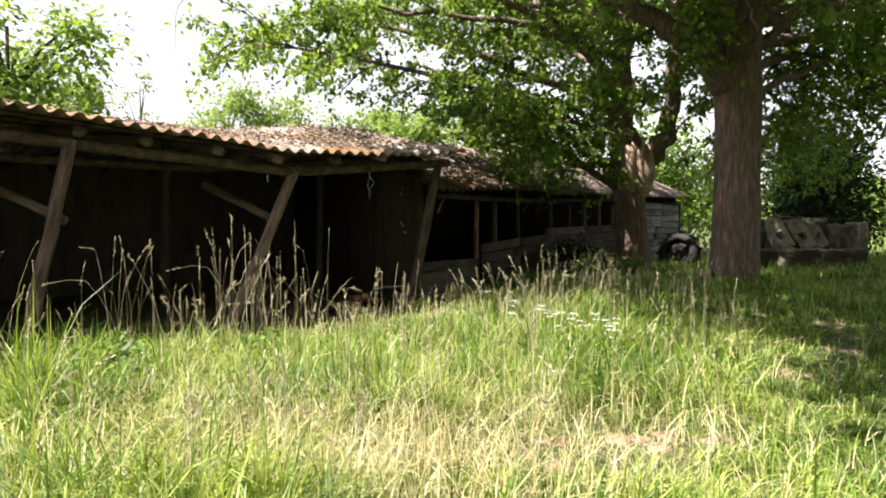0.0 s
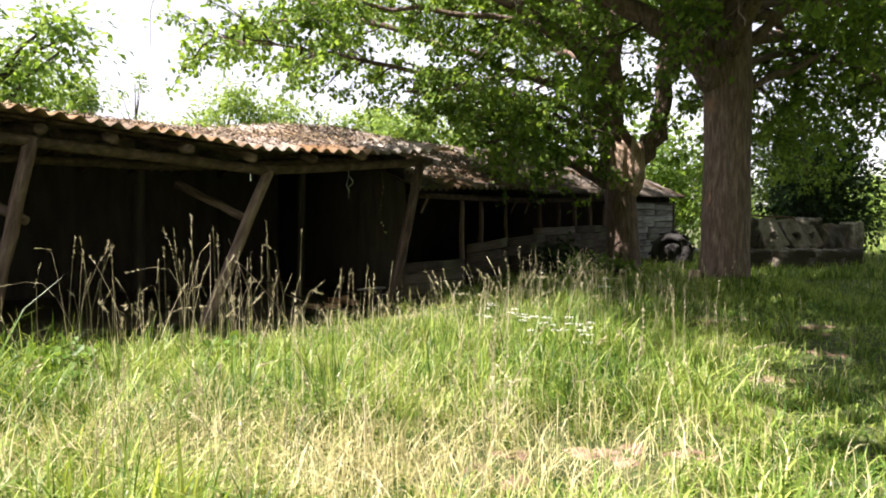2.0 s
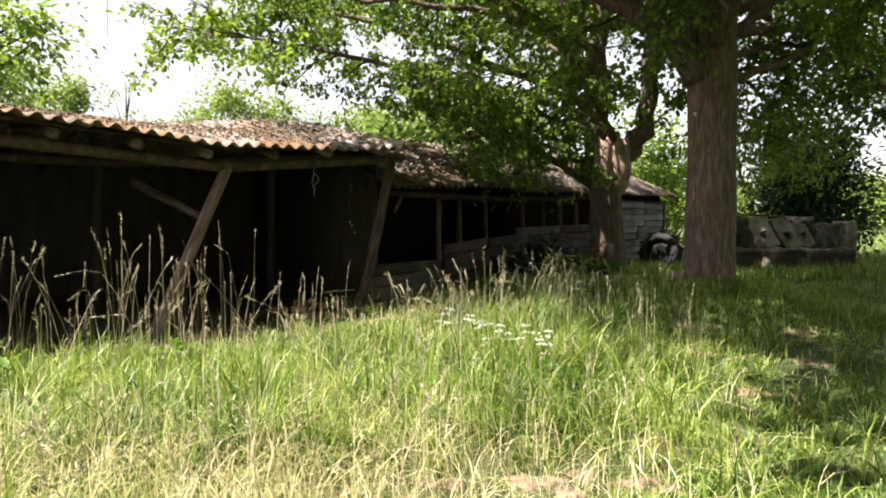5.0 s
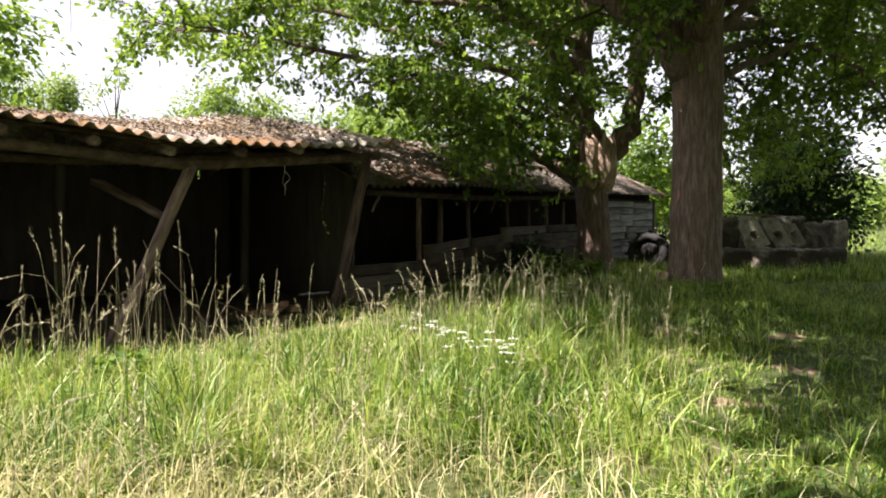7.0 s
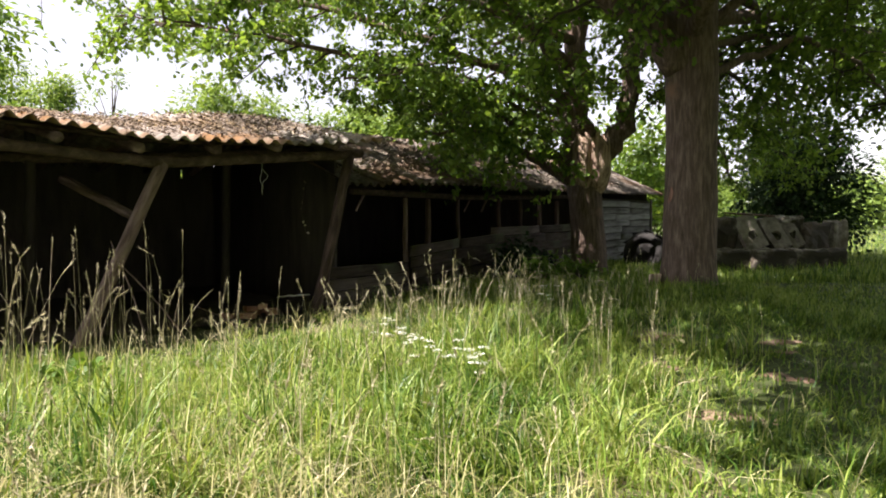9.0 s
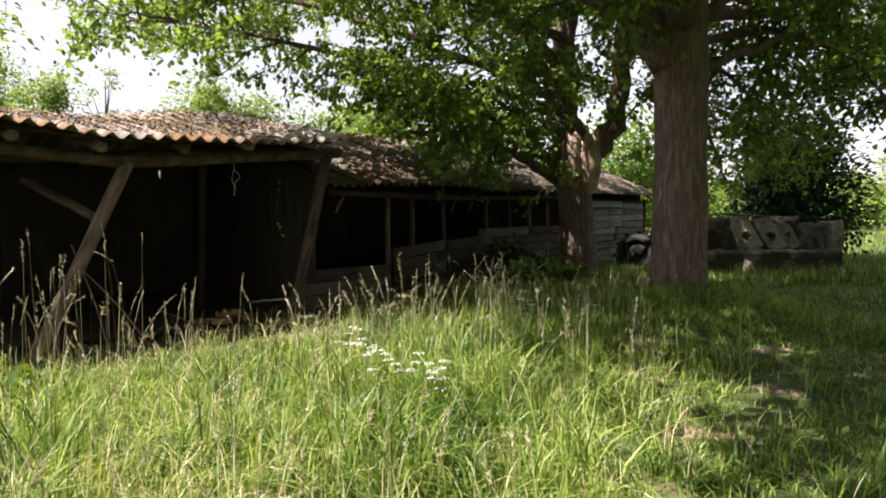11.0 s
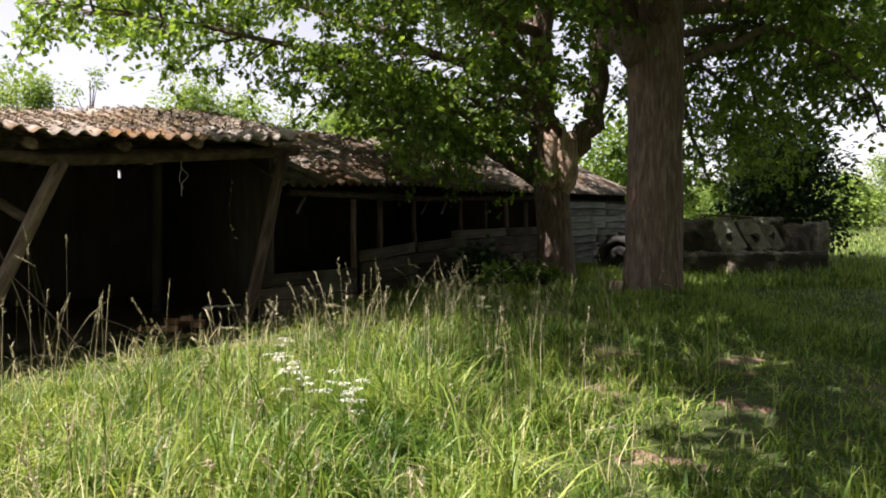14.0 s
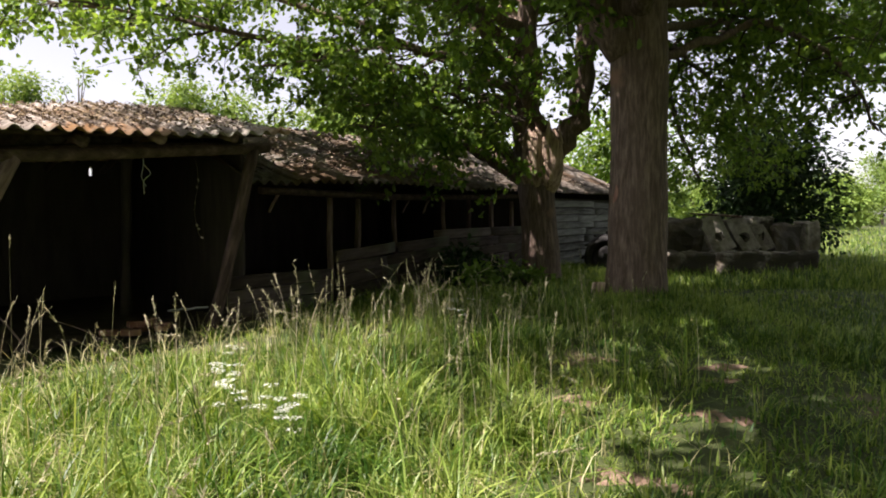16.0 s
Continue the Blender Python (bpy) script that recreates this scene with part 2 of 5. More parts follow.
def board_mesh(name, length, height, thick, mat, seed=0, warp=0.008, ragged=0.0):
    """A worn plank along x, centred on y, its lower edge at z = 0, with chamfered and uneven edges."""
    g = np.random.default_rng(seed)
    n = 7
    xs = np.linspace(0, length, n)
    prof = np.array([(-0.5, 0.06), (-0.38, 0), (0.38, 0), (0.5, 0.06), (0.5, 0.94), (0.38, 1), (-0.38, 1), (-0.5, 0.94)])
    k = len(prof)
    v = np.zeros((n, k, 3))
    v[..., 0] = xs[:, None]
    v[..., 1] = prof[None, :, 0] * thick + g.normal(0, warp, n)[:, None]
    v[..., 2] = prof[None, :, 1] * height + g.normal(0, warp * 0.7, n)[:, None] + g.normal(0, warp * 0.25, (n, k))
    v[0, :, 0] += g.normal(0, ragged, k)
    v[-1, :, 0] += g.normal(0, ragged, k)
    i = np.arange(n - 1)[:, None] * k
    j = np.arange(k)[None]
    q = np.stack([i + j, i + (j + 1) % k, i + k + (j + 1) % k, i + k + j], -1).reshape(-1, 4)
    caps = np.array([list(range(k))[::-1], [(n - 1) * k + a for a in range(k)]])
    return mesh_of(name, v.reshape(-1, 3), [q, caps], False, mat)


def value_noise(x, y, seed=0):
    """Smooth noise in 0..1 over a grid of one metre."""
    g = np.random.default_rng(seed).random((64, 64))
    xi, yi = np.floor(x).astype(int), np.floor(y).astype(int)
    fx, fy = x - xi, y - yi
    fx, fy = fx * fx * (3 - 2 * fx), fy * fy * (3 - 2 * fy)
    a, b = g[xi % 64, yi % 64], g[(xi + 1) % 64, yi % 64]
    c, d = g[xi % 64, (yi + 1) % 64], g[(xi + 1) % 64, (yi + 1) % 64]
    return (a * (1 - fx) + b * fx) * (1 - fy) + (c * (1 - fx) + d * fx) * fy


def ground_z(x, y):
    x, y = np.asarray(x, dtype=float), np.asarray(y, dtype=float)
    near = np.exp(-((x - 2) ** 2 + (y - 8) ** 2) / 500)
    side = np.clip((x + 1.8) / 3.2, 0, 1)
    rise = np.interp(y, [-6, -1, 3.5, 7.5, 12, 40], [0.0, 0.06, 0.2, 0.18, 0.2, 0.28]) * (1 - side) + np.interp(y, [-6, -1, 3.5, 7.5, 12, 40], [0.0, 0.06, 0.2, 0.34, 0.33, 0.28]) * side
    mound = 0.16 * np.exp(-((x - 4.4) ** 2 + (y - 10.3) ** 2) / 5.0)
    return rise + mound + near * 0.1 * (value_noise(x * 0.5 + 9, y * 0.5 + 5, 3) - 0.5)


# ---- ground ----
def axis(lo, hi, fine):
    a = np.arange(lo, hi + 1e-6, fine)
    out_hi = hi + np.geomspace(1, 1500, 24)
    out_lo = lo - np.geomspace(1, 1500, 24)[::-1]
    return np.concatenate([out_lo, a, out_hi])


gx, gy = axis(-12, 16, 0.35), axis(-4, 26, 0.35)
GX, GY = np.meshgrid(gx, gy, indexing="ij")
gv = np.stack([GX, GY, ground_z(GX, GY)], -1).reshape(-1, 3)
ni, nj = len(gx), len(gy)
ii, jj = np.meshgrid(np.arange(ni - 1), np.arange(nj - 1), indexing="ij")
gq = np.stack([ii * nj + jj, (ii + 1) * nj + jj, (ii + 1) * nj + jj + 1, ii * nj + jj + 1], -1).reshape(-1, 4)
tagged(new("ground", mesh_of("ground", gv, gq, True, M_SOIL)), "meadow soil with dry bare patches under long grass", "ground", kind="structure")

# ---- sheds: two frames of reference ----
OA, OB = np.array([0.115, 10.16]), np.array([0.623, 11.89])
UA, UB = np.array([0.757, 0.654]), np.array([0.579, 0.815])
NA, NB = np.array([-0.654, 0.757]), np.array([-0.815, 0.579])
ANG_A, ANG_B = math.degrees(math.atan2(UA[1], UA[0])), math.degrees(math.atan2(UB[1], UB[0]))


def at_a(s, b, z):
    p = OA + s * UA + b * NA
    return np.array([p[0], p[1], z])


def at_b(s, b, z):
    p = OB + s * UB + b * NB
    return np.array([p[0], p[1], z])


def eave_a(s):
    return np.interp(s, [-8.8, -5.66, -5.2, -4.04, -2.62, -1.5, -0.9, 0.1, 0.4], [2.85, 2.607, 2.566, 2.455, 2.32, 2.355, 2.38, 2.485, 2.52])


def ridge_a(s):
    return np.interp(s, [-8.8, -4.5, -3.2, -2.2, -1.7, -1.1, -0.3, 0.4], [2.74, 2.75, 2.79, 2.82, 2.9, 2.97, 3.01, 2.98])


def eave_b(s):
    return 1.99 + 0.012 * s + 0.02 * np.sin(s * 1.3)


def ridge_b(s):
    return 2.95 + 0.035 * s + 0.03 * np.sin(s * 0.9)


RIDGE_A, BACK_A, RIDGE_B, BACK_B = 2.46, 4.83, 2.3, 4.6
PITCH = 0.177


def roof_sheet(place, eave, ridge, s0, s1, b0, b1, ridge_b0, eave_b0, lift, drop=0.0, seed=0, mat=None, trim=0.0):
    """One corrugated sheet between s0..s1 along the roof and b0..b1 up the slope."""
    g = np.random.default_rng(seed)
    waves = max(1, round((s1 - s0) / PITCH))
    ns, nb = waves * 8 + 1, 4
    s = np.linspace(s0, s1, ns)
    b = np.linspace(b0, b1, nb)
    S, B = np.meshgrid(s, b, indexing="ij")
    S = S + trim * np.abs(B - (eave_b0 if b1 > b0 else ridge_b0)) * (1 - (S - s0) / (s1 - s0))
    f = (B - eave_b0) / (ridge_b0 - eave_b0)
    z = eave(S) * (1 - f) + ridge(S) * f + 0.03 * np.cos(2 * np.pi * S / PITCH) + lift + drop * (S - s0)
    z = z + g.normal(0, 0.004)
    skew = g.normal(0, 0.012)
    flat = []
    for top in (0.0, -0.009):
        p = np.stack([*(np.moveaxis(np.stack([place(S[a, c], B[a, c] + skew, z[a, c] + top) for a in range(ns) for c in range(nb)]).reshape(ns, nb, 3), -1, 0))], -1)
        flat.append(p.reshape(-1, 3))
    i, j = np.meshgrid(np.arange(ns - 1), np.arange(nb - 1), indexing="ij")
    q = np.stack([i * nb + j, (i + 1) * nb + j, (i + 1) * nb + j + 1, i * nb + j + 1], -1).reshape(-1, 4)
    n = ns * nb
    rim = list(range(0, n, nb)) + list(range(n - nb + 1, n)) + list(range(n - nb - 1, 0, -nb)) + list(range(nb - 2, 0, -1))
    r = np.array(rim)
    r2 = np.roll(r, -1)
    side = np.stack([r2, r, r + n, r2 + n], -1)
    return mesh_of("sheet", np.vstack(flat), [q, q[:, ::-1] + n, side], True, mat or M_SHEET)


def corrugated_roof(name, label, place, eave, ridge, s_from, s_to, ridge_b0, back_b, front_b, mat=None, trim=0.0):
    """A roof of separate corrugated sheets in two courses on both slopes."""
    roof = empty(name, label, "roof", kind="structure")
    width = 6 * PITCH
    mid = front_b + (ridge_b0 - front_b) * 0.52
    count = int(math.ceil((s_to - s_from) / width))
    for c in range(count):
        s1 = s_to - c * width
        s0 = max(s1 - width - PITCH * 0.5, s_from)
        lift = 0.012 * (c % 2)
        cut = trim if c == count - 1 else 0.0
        back_cut = trim * 0.9 if c == count - 2 else 0.0
        for k, (b0, b1) in enumerate(((front_b, mid + 0.12), (mid, ridge_b0 + 0.03))):
            jut = rng.normal(0, 0.018) if k == 0 else 0
            part("sheet", roof_sheet(place, eave, ridge, s0, s1, b0 + jut, b1, ridge_b0, front_b, lift + 0.014 * k, rng.normal(0, 0.008), c * 7 + k, mat, cut), roof)
        if trim and c == count - 1:
            continue
        part("sheet", roof_sheet(place, lambda s: eave(s) * 0.98, ridge, s0, s1, back_b, ridge_b0 - 0.03, ridge_b0, back_b, lift, 0, c * 7 + 5, mat, back_cut), roof)
    return roof


roof_a = corrugated_roof("roof_front_shed", "weathered corrugated fibre-cement roof, sagging, mossy and littered with leaves", at_a, eave_a, ridge_a, -8.8, 0.32, RIDGE_A, BACK_A + 0.3, 0.0)
roof_b = corrugated_roof("roof_long_shed", "grey corrugated fibre-cement roof, tree shade put into its darker sheets, mossy and littered", at_b, eave_b, ridge_b, -1.75, 11.9, RIDGE_B, BACK_B + 0.3, -0.29, M_SHEET_SHADED, 0.29)


def litter(name, label, place, eave, ridge, s0, s1, b0, b1, ridge_b0, front_b, count, size, mat, seed):
    """Many small crumpled scraps lying on a roof."""
    g = np.random.default_rng(seed)
    s, b = g.uniform(s0, s1, count * 2), g.uniform(b0, b1, count * 2)
    keep = value_noise(s * 2.3 + 20, b * 2.3 + 20, seed) + g.normal(0, 0.18, count * 2) > 0.42
    s, b = s[keep][:count], b[keep][:count]
    f = (b - front_b) / (ridge_b0 - front_b)
    z = eave(s) * (1 - f) + ridge(s) * f + 0.03 * np.cos(2 * np.pi * s / PITCH) + 0.03 + g.uniform(0, 0.02, len(s))
    c = np.stack([place(a, d, e) for a, d, e in zip(s, b, z)])
    a = g.uniform(0, 6.28, len(s))
    sz = size * g.uniform(0.5, 1.6, len(s))
    d1 = np.stack([np.cos(a) * sz, np.sin(a) * sz, g.normal(0, 0.3, len(s)) * sz], -1)
    d2 = np.stack([-np.sin(a) * sz, np.cos(a) * sz, g.normal(0, 0.3, len(s)) * sz], -1) * 0.55
    up = np.stack([0 * a, 0 * a, sz * 0.35], -1)
    v = np.stack([c - d1, c - d2, c + up, c + d1, c + d2], 1).reshape(-1, 3)
    o = np.arange(len(s))[:, None] * 5
    t = np.vstack([o + np.array([[0, 1, 2]]), o + np.array([[1, 3, 2]]), o + np.array([[3, 4, 2]]), o + np.array([[4, 0, 2]])])
    return tagged(new(name, mesh_of(name, v, t, False, mat)), label, "leaf litter", kind="stuff")


litter("leaf_litter", "dry brown leaves and bark scraps on the corrugated roof", at_a, eave_a, ridge_a, -4.6, 0.28, 0.12, RIDGE_A, RIDGE_A, 0.0, 9500, 0.016, M_LITTER, 4)
litter("dry_moss", "rust-brown dry moss cushions on the corrugated roof", at_a, eave_a, ridge_a, -8.5, -0.2, 0.5, RIDGE_A, RIDGE_A, 0.0, 6000, 0.022, M_MOSS, 8)
litter("leaf_litter", "dry brown leaves on the grey shed roof", at_b, eave_b, ridge_b, -1.4, 9.5, 0.0, RIDGE_B, RIDGE_B, -0.29, 5000, 0.024, M_LITTER, 5)

# ---- open front shed: posts, beams, rafters, walls ----
shed_a = empty("open_shed", "collapsing open-fronted timber shed with leaning log posts", "shed", m=None)


def log_between(name, p0, p1, r0, r1, parent, mat, label="", seed=0, sag=0.0, sides=12, lump=0.035):
    pts = np.linspace(p0, p1, 9)
    pts[:, 2] -= sag * np.sin(np.linspace(0, np.pi, 9))
    g = np.random.default_rng(seed + 50)
    pts[1:-1] += g.normal(0, min(r0, r1) * 0.12, (7, 3))
    # the log's own z axis runs along it, so that the grain does too
    d = Vector(p1) - Vector(p0)
    m = Matrix.Translation(Vector(p0)) @ d.to_track_quat("Z", "Y").to_matrix().to_4x4()
    inv = np.array(m.inverted())
    loc = pts @ inv[:3, :3].T + inv[:3, 3]
    return part(name, tube_mesh(name, loc, np.linspace(r0, r1, 9), mat, sides, lump, seed), parent, label, m)


for i, (s, top, shift) in enumerate(((-7.6, 2.45, -0.4), (-4.99, 2.3, -0.5), (-2.44, 2.085, -0.97), (-0.03, 2.3, -0.6))):
    log_between("post", at_a(s + shift * 1.1, 0.28, -0.25), at_a(s, 0.25, top), 0.075 if i else 0.083, 0.066, shed_a, M_POST, "", i)
    if i < 3:
        log_between("brace", at_a(s - 0.75, 1.3, 1.93), at_a(s + shift * 0.36 + 0.13, 0.36, 1.47), 0.055, 0.05, shed_a, M_POST, "", i + 9)
        # inner posts in the shade-darkened wood, not the log colour
        log_between("inner_post", at_a(s + 1.65, 2.5, -0.2), at_a(s + 1.72, 2.46, 2.75), 0.07, 0.065, shed_a, M_SHADE_WOOD, "", i + 19)

# the long beam under the eaves follows the sag
bs = np.linspace(-8.7, 0.15, 24)
bz = np.interp(bs, [-8.7, -5.66, -4.99, -2.47, -0.15, 0.15], [2.56, 2.31, 2.26, 2.08, 2.3, 2.34])
beam_pts = np.stack([at_a(s, 0.25, z) for s, z in zip(bs, bz)])
part("eaves_beam", tube_mesh("eaves_beam", beam_pts, 0.06, M_BEAM, 10, 0.03, 3), shed_a)
bz2 = np.interp(bs, [-8.7, -5.0, -3.2, 0.15], [2.26, 2.16, 2.15, 2.45])
part("inner_beam", tube_mesh("inner_beam", np.stack([at_a(s, 1.3, z) for s, z in zip(bs, bz2)]), 0.055, M_BEAM, 10, 0.03, 4), shed_a)
for i, s in enumerate(np.arange(-8.15, 0.1, 0.78)):
    z = float(np.interp(s, bs, bz)) + 0.115
    s = s + rng.normal(0, 0.08)
    log_between("rafter", at_a(s, 0.06 + rng.uniform(-0.02, 0.06), z), at_a(s + 0.05, RIDGE_A, float(ridge_a(s)) - 0.12), 0.055, 0.05, shed_a, M_POST, "", i + 40)
    log_between("rafter", at_a(s + 0.05, RIDGE_A, float(ridge_a(s)) - 0.12), at_a(s, BACK_A, 2.28), 0.055, 0.05, shed_a, M_POST, "", i + 60)
# battens under the sheets
for b, dz in ((0.4, -0.075), (1.3, -0.07), (2.2, -0.07)):
    f = b / RIDGE_A
    pts = np.stack([at_a(s, b, float(eave_a(s)) * (1 - f) + float(ridge_a(s)) * f + dz) for s in bs])
    part("batten", tube_mesh("batten", pts, 0.028, M_BEAM, 4, 0.0), shed_a)


def wall_slab(name, label, p0, p1, z0, z1, thick, mat, holes=()):
    """A closed wall from p0 to p1; holes are (along, z, width, height)."""
    d = np.array(p1) - np.array(p0)
    length = float(np.linalg.norm(d))
    xs = sorted({0.0, length, *[h[0] for h in holes], *[h[0] + h[2] for h in holes]})
    zs = sorted({z0, z1, *[h[1] for h in holes], *[h[1] + h[3] for h in holes]})
    bm = bmesh.new()
    for xa, xb in zip(xs, xs[1:]):
        for za, zb in zip(zs, zs[1:]):
            if any(h[0] <= xa < h[0] + h[2] and h[1] <= za < h[1] + h[3] for h in holes):
                continue
            bmesh.ops.create_cube(bm, size=1, matrix=Matrix.Translation(((xa + xb) / 2, 0, (za + zb) / 2)) @ Matrix.Diagonal((xb - xa, thick, zb - za, 1)))
    me = bpy.data.meshes.new(name)
    bm.to_mesh(me)
    bm.free()
    me.materials.append(mat)
    ob = new(name, me)
    ob.matrix_basis = pose(p0[0], p0[1], 0, 0, 0, math.degrees(math.atan2(d[1], d[0])))
    return tagged(ob, label, "wall", kind="structure")


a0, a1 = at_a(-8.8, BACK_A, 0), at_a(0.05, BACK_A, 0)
wall_slab("wall_back_open_shed", "dark board back wall with a small gap", a0[:2], a1[:2], -0.2, 2.44, 0.06, M_SHADE_WOOD, holes=((8.25, 2.2, 0.05, 0.14),))




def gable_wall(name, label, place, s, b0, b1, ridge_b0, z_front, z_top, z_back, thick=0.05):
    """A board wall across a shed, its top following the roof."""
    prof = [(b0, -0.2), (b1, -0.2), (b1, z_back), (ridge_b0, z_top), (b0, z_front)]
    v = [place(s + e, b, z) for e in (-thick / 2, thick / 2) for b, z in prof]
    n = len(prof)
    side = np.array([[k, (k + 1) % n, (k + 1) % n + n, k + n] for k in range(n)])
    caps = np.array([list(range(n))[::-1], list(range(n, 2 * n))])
    tagged(new(name, mesh_of(name, v, [side, caps], False, M_SHADE_WOOD)), label, "wall", kind="structure")


def floor_sheet(name, label, corners):
    n = 14
    c = np.array(corners)
    u, v = np.meshgrid(np.linspace(0, 1, n), np.linspace(0, 1, n), indexing="ij")
    p = ((1 - u) * (1 - v))[..., None] * c[0] + (u * (1 - v))[..., None] * c[1] + (u * v)[..., None] * c[2] + ((1 - u) * v)[..., None] * c[3]
    p[..., 2] = ground_z(p[..., 0], p[..., 1]) + 0.03 + 0.05 * value_noise(p[..., 0] * 2 + 30, p[..., 1] * 2 + 30, 6)
    i, j = np.meshgrid(np.arange(n - 1), np.arange(n - 1), indexing="ij")
    q = np.stack([i * n + j, (i + 1) * n + j, (i + 1) * n + j + 1, i * n + j + 1], -1).reshape(-1, 4)
    tagged(new(name, mesh_of(name, p.reshape(-1, 3), q, True, M_EARTH)), label, "floor", kind="structure")


floor_sheet("floor_open_shed", "trodden bare earth floor of the open shed", [at_a(-8.8, 0.5, 0), at_a(0.1, 0.5, 0), at_a(0.1, BACK_A, 0), at_a(-8.8, BACK_A, 0)])
floor_sheet("floor_long_shed", "trodden bare earth floor of the long shed", [at_b(-1.2, 0.05, 0), at_b(11.6, 0.05, 0), at_b(11.6, BACK_B, 0), at_b(-0.4, BACK_B, 0)])

# ---- long shed: studs, rail, boards ----
shed_b = empty("long_shed", "long low timber shed with open studs above grey boards", "shed")
rail = np.linspace(-1.3, 7.0, 16)
part("wall_plate", tube_mesh("wall_plate", np.stack([at_b(s, 0.0, 1.84 + 0.012 * s - 0.03 * np.sin(s * 0.8)) for s in rail]), 0.05, M_BEAM, 8, 0.03, 5), shed_b)
STUDS = (0.0, 0.59, 1.47, 2.87, 3.72, 4.56, 5.4, 6.3)
for i, s in enumerate(STUDS):
    log_between("stud", at_b(s + 0.02, 0.06, -0.1), at_b(s, 0.05, 1.83), 0.05 if i != 1 else 0.075, 0.045, shed_b, M_POST, "", i + 80, sides=6)
for i, (s, ds) in enumerate(((-0.9, 0.12), (1.95, 0.14), (2.5, 0.1))):
    log_between("brace", at_b(s, 0.1, 1.82), at_b(s - ds, 0.15, 1.58), 0.025, 0.02, shed_b, M_POST, "", i + 90, sides=5)


def boards(parent, s0, s1, z0, rows, height, mat, b=-0.03, slope=0.0, seed=0, gap=0.012, broken=0.0):
    g = np.random.default_rng(seed)
    for r in range(rows):
        cuts = [s0, s1] if s1 - s0 < 2.6 else [s0, s0 + (s1 - s0) * g.uniform(0.35, 0.65), s1]
        for a, c in zip(cuts, cuts[1:]):
            end = c - 0.01 - (g.uniform(0, broken) if broken else 0)
            me = board_mesh("plank", end - a, height - gap, 0.028, mat, seed * 31 + r * 5 + int(a * 3), 0.006, 0.02)
            p = at_b(a, b + 0.006 * (r % 2), z0 + r * height + slope * (a - s0))
            part("plank", me, parent, "", pose(*p, g.normal(0, 1.5), -math.degrees(math.atan(slope)) + g.normal(0, 0.4), ANG_B))


boards(shed_b, -1.85, -0.05, 0.0, 5, 0.165, M_BOARD, seed=1)
boards(shed_b, 0.05, 3.0, 0.02, 6, 0.172, M_BOARD, slope=0.055, seed=2, broken=0.1)
boards(shed_b, 2.5, 6.7, 0.1, 7, 0.172, M_BOARD, b=-0.005, slope=0.01, seed=3)
boards(shed_b, 6.72, 11.55, 0.05, 11, 0.168, M_PALE, seed=4, gap=0.02)
for s in (6.7, 11.57):
    part("corner_board", board_mesh("corner_board", 1.95, 0.12, 0.04, M_BOARD, int(s)), shed_b, "", Matrix.Translation(Vector(at_b(s, -0.055, 0.02))) @ pose(0, 0, 0, 0, 0, ANG_B) @ pose(0, 0, 0, 0, -90, 0))
wall_slab("wall_back_long_shed", "dark board back wall of the long shed", at_b(-0.6, BACK_B, 0)[:2], at_b(11.6, BACK_B, 0)[:2], -0.2, 2.13, 0.06, M_SHADE_WOOD)
# lining, cross and end walls, added to keep light out of the shed
wall_slab("wall_lining", "dark board lining of the closed end of the long shed", at_b(6.75, 0.06, 0)[:2], at_b(11.6, 0.06, 0)[:2], -0.2, 1.95, 0.05, M_SHADE_WOOD)
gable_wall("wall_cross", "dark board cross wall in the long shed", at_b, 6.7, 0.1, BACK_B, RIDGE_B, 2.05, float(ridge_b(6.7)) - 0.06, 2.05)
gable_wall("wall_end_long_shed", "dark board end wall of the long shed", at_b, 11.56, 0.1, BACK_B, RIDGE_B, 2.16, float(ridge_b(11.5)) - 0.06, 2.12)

# unseen side wall and partition, added to keep the open shed dark
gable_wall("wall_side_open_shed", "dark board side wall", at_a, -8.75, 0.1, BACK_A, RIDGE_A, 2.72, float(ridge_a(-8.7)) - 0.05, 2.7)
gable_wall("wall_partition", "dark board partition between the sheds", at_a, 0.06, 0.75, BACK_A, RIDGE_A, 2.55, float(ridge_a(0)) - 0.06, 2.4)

# ---- foliage ----
LEAF2D = np.array([(0, 0), (0.26, 0.3), (0.44, 0.22), (0.7, 0.37), (1.0, 0.0)])


def leaves_mesh(name, centres, dirs, size, mat, seed=0, lobed=True):
    """Lobed leaves folded at the midrib, at centres, pointing along dirs."""
    g = np.random.default_rng(seed)
    n = len(centres)
    d = dirs / (np.linalg.norm(dirs, axis=1)[:, None] + 1e-9)
    up = np.stack([g.normal(0, 0.55, n), g.normal(0, 0.55, n), np.ones(n)], -1)
    x = np.cross(d, up)
    x /= np.linalg.norm(x, axis=1)[:, None] + 1e-9
    nrm = np.cross(x, d)
    sz = size * g.uniform(0.65, 1.3, n)
    fold = g.uniform(0.1, 0.5, n)
    if lobed:
        half = LEAF2D
    else:
        half = np.array([(0, 0), (0.45, 0.3), (1.0, 0.0)])
    k = len(half)
    vs = []
    for side in (1, -1):
        for a, w in (half if side == 1 else half[1:-1]):
            droop = -0.25 * a * a
            vs.append(centres + sz[:, None] * (a * d + side * w * x + (fold * w + droop)[:, None] * nrm))
    v = np.stack(vs, 1)
    per = v.shape[1]
    o = np.arange(n)[:, None] * per
    left = [0] + list(range(k, per)) + [k - 1]
    f1 = o + np.array([list(range(k))[::-1]])
    f2 = o + np.array([left])
    return mesh_of(name, v.reshape(-1, 3), [f1, f2], False, mat)


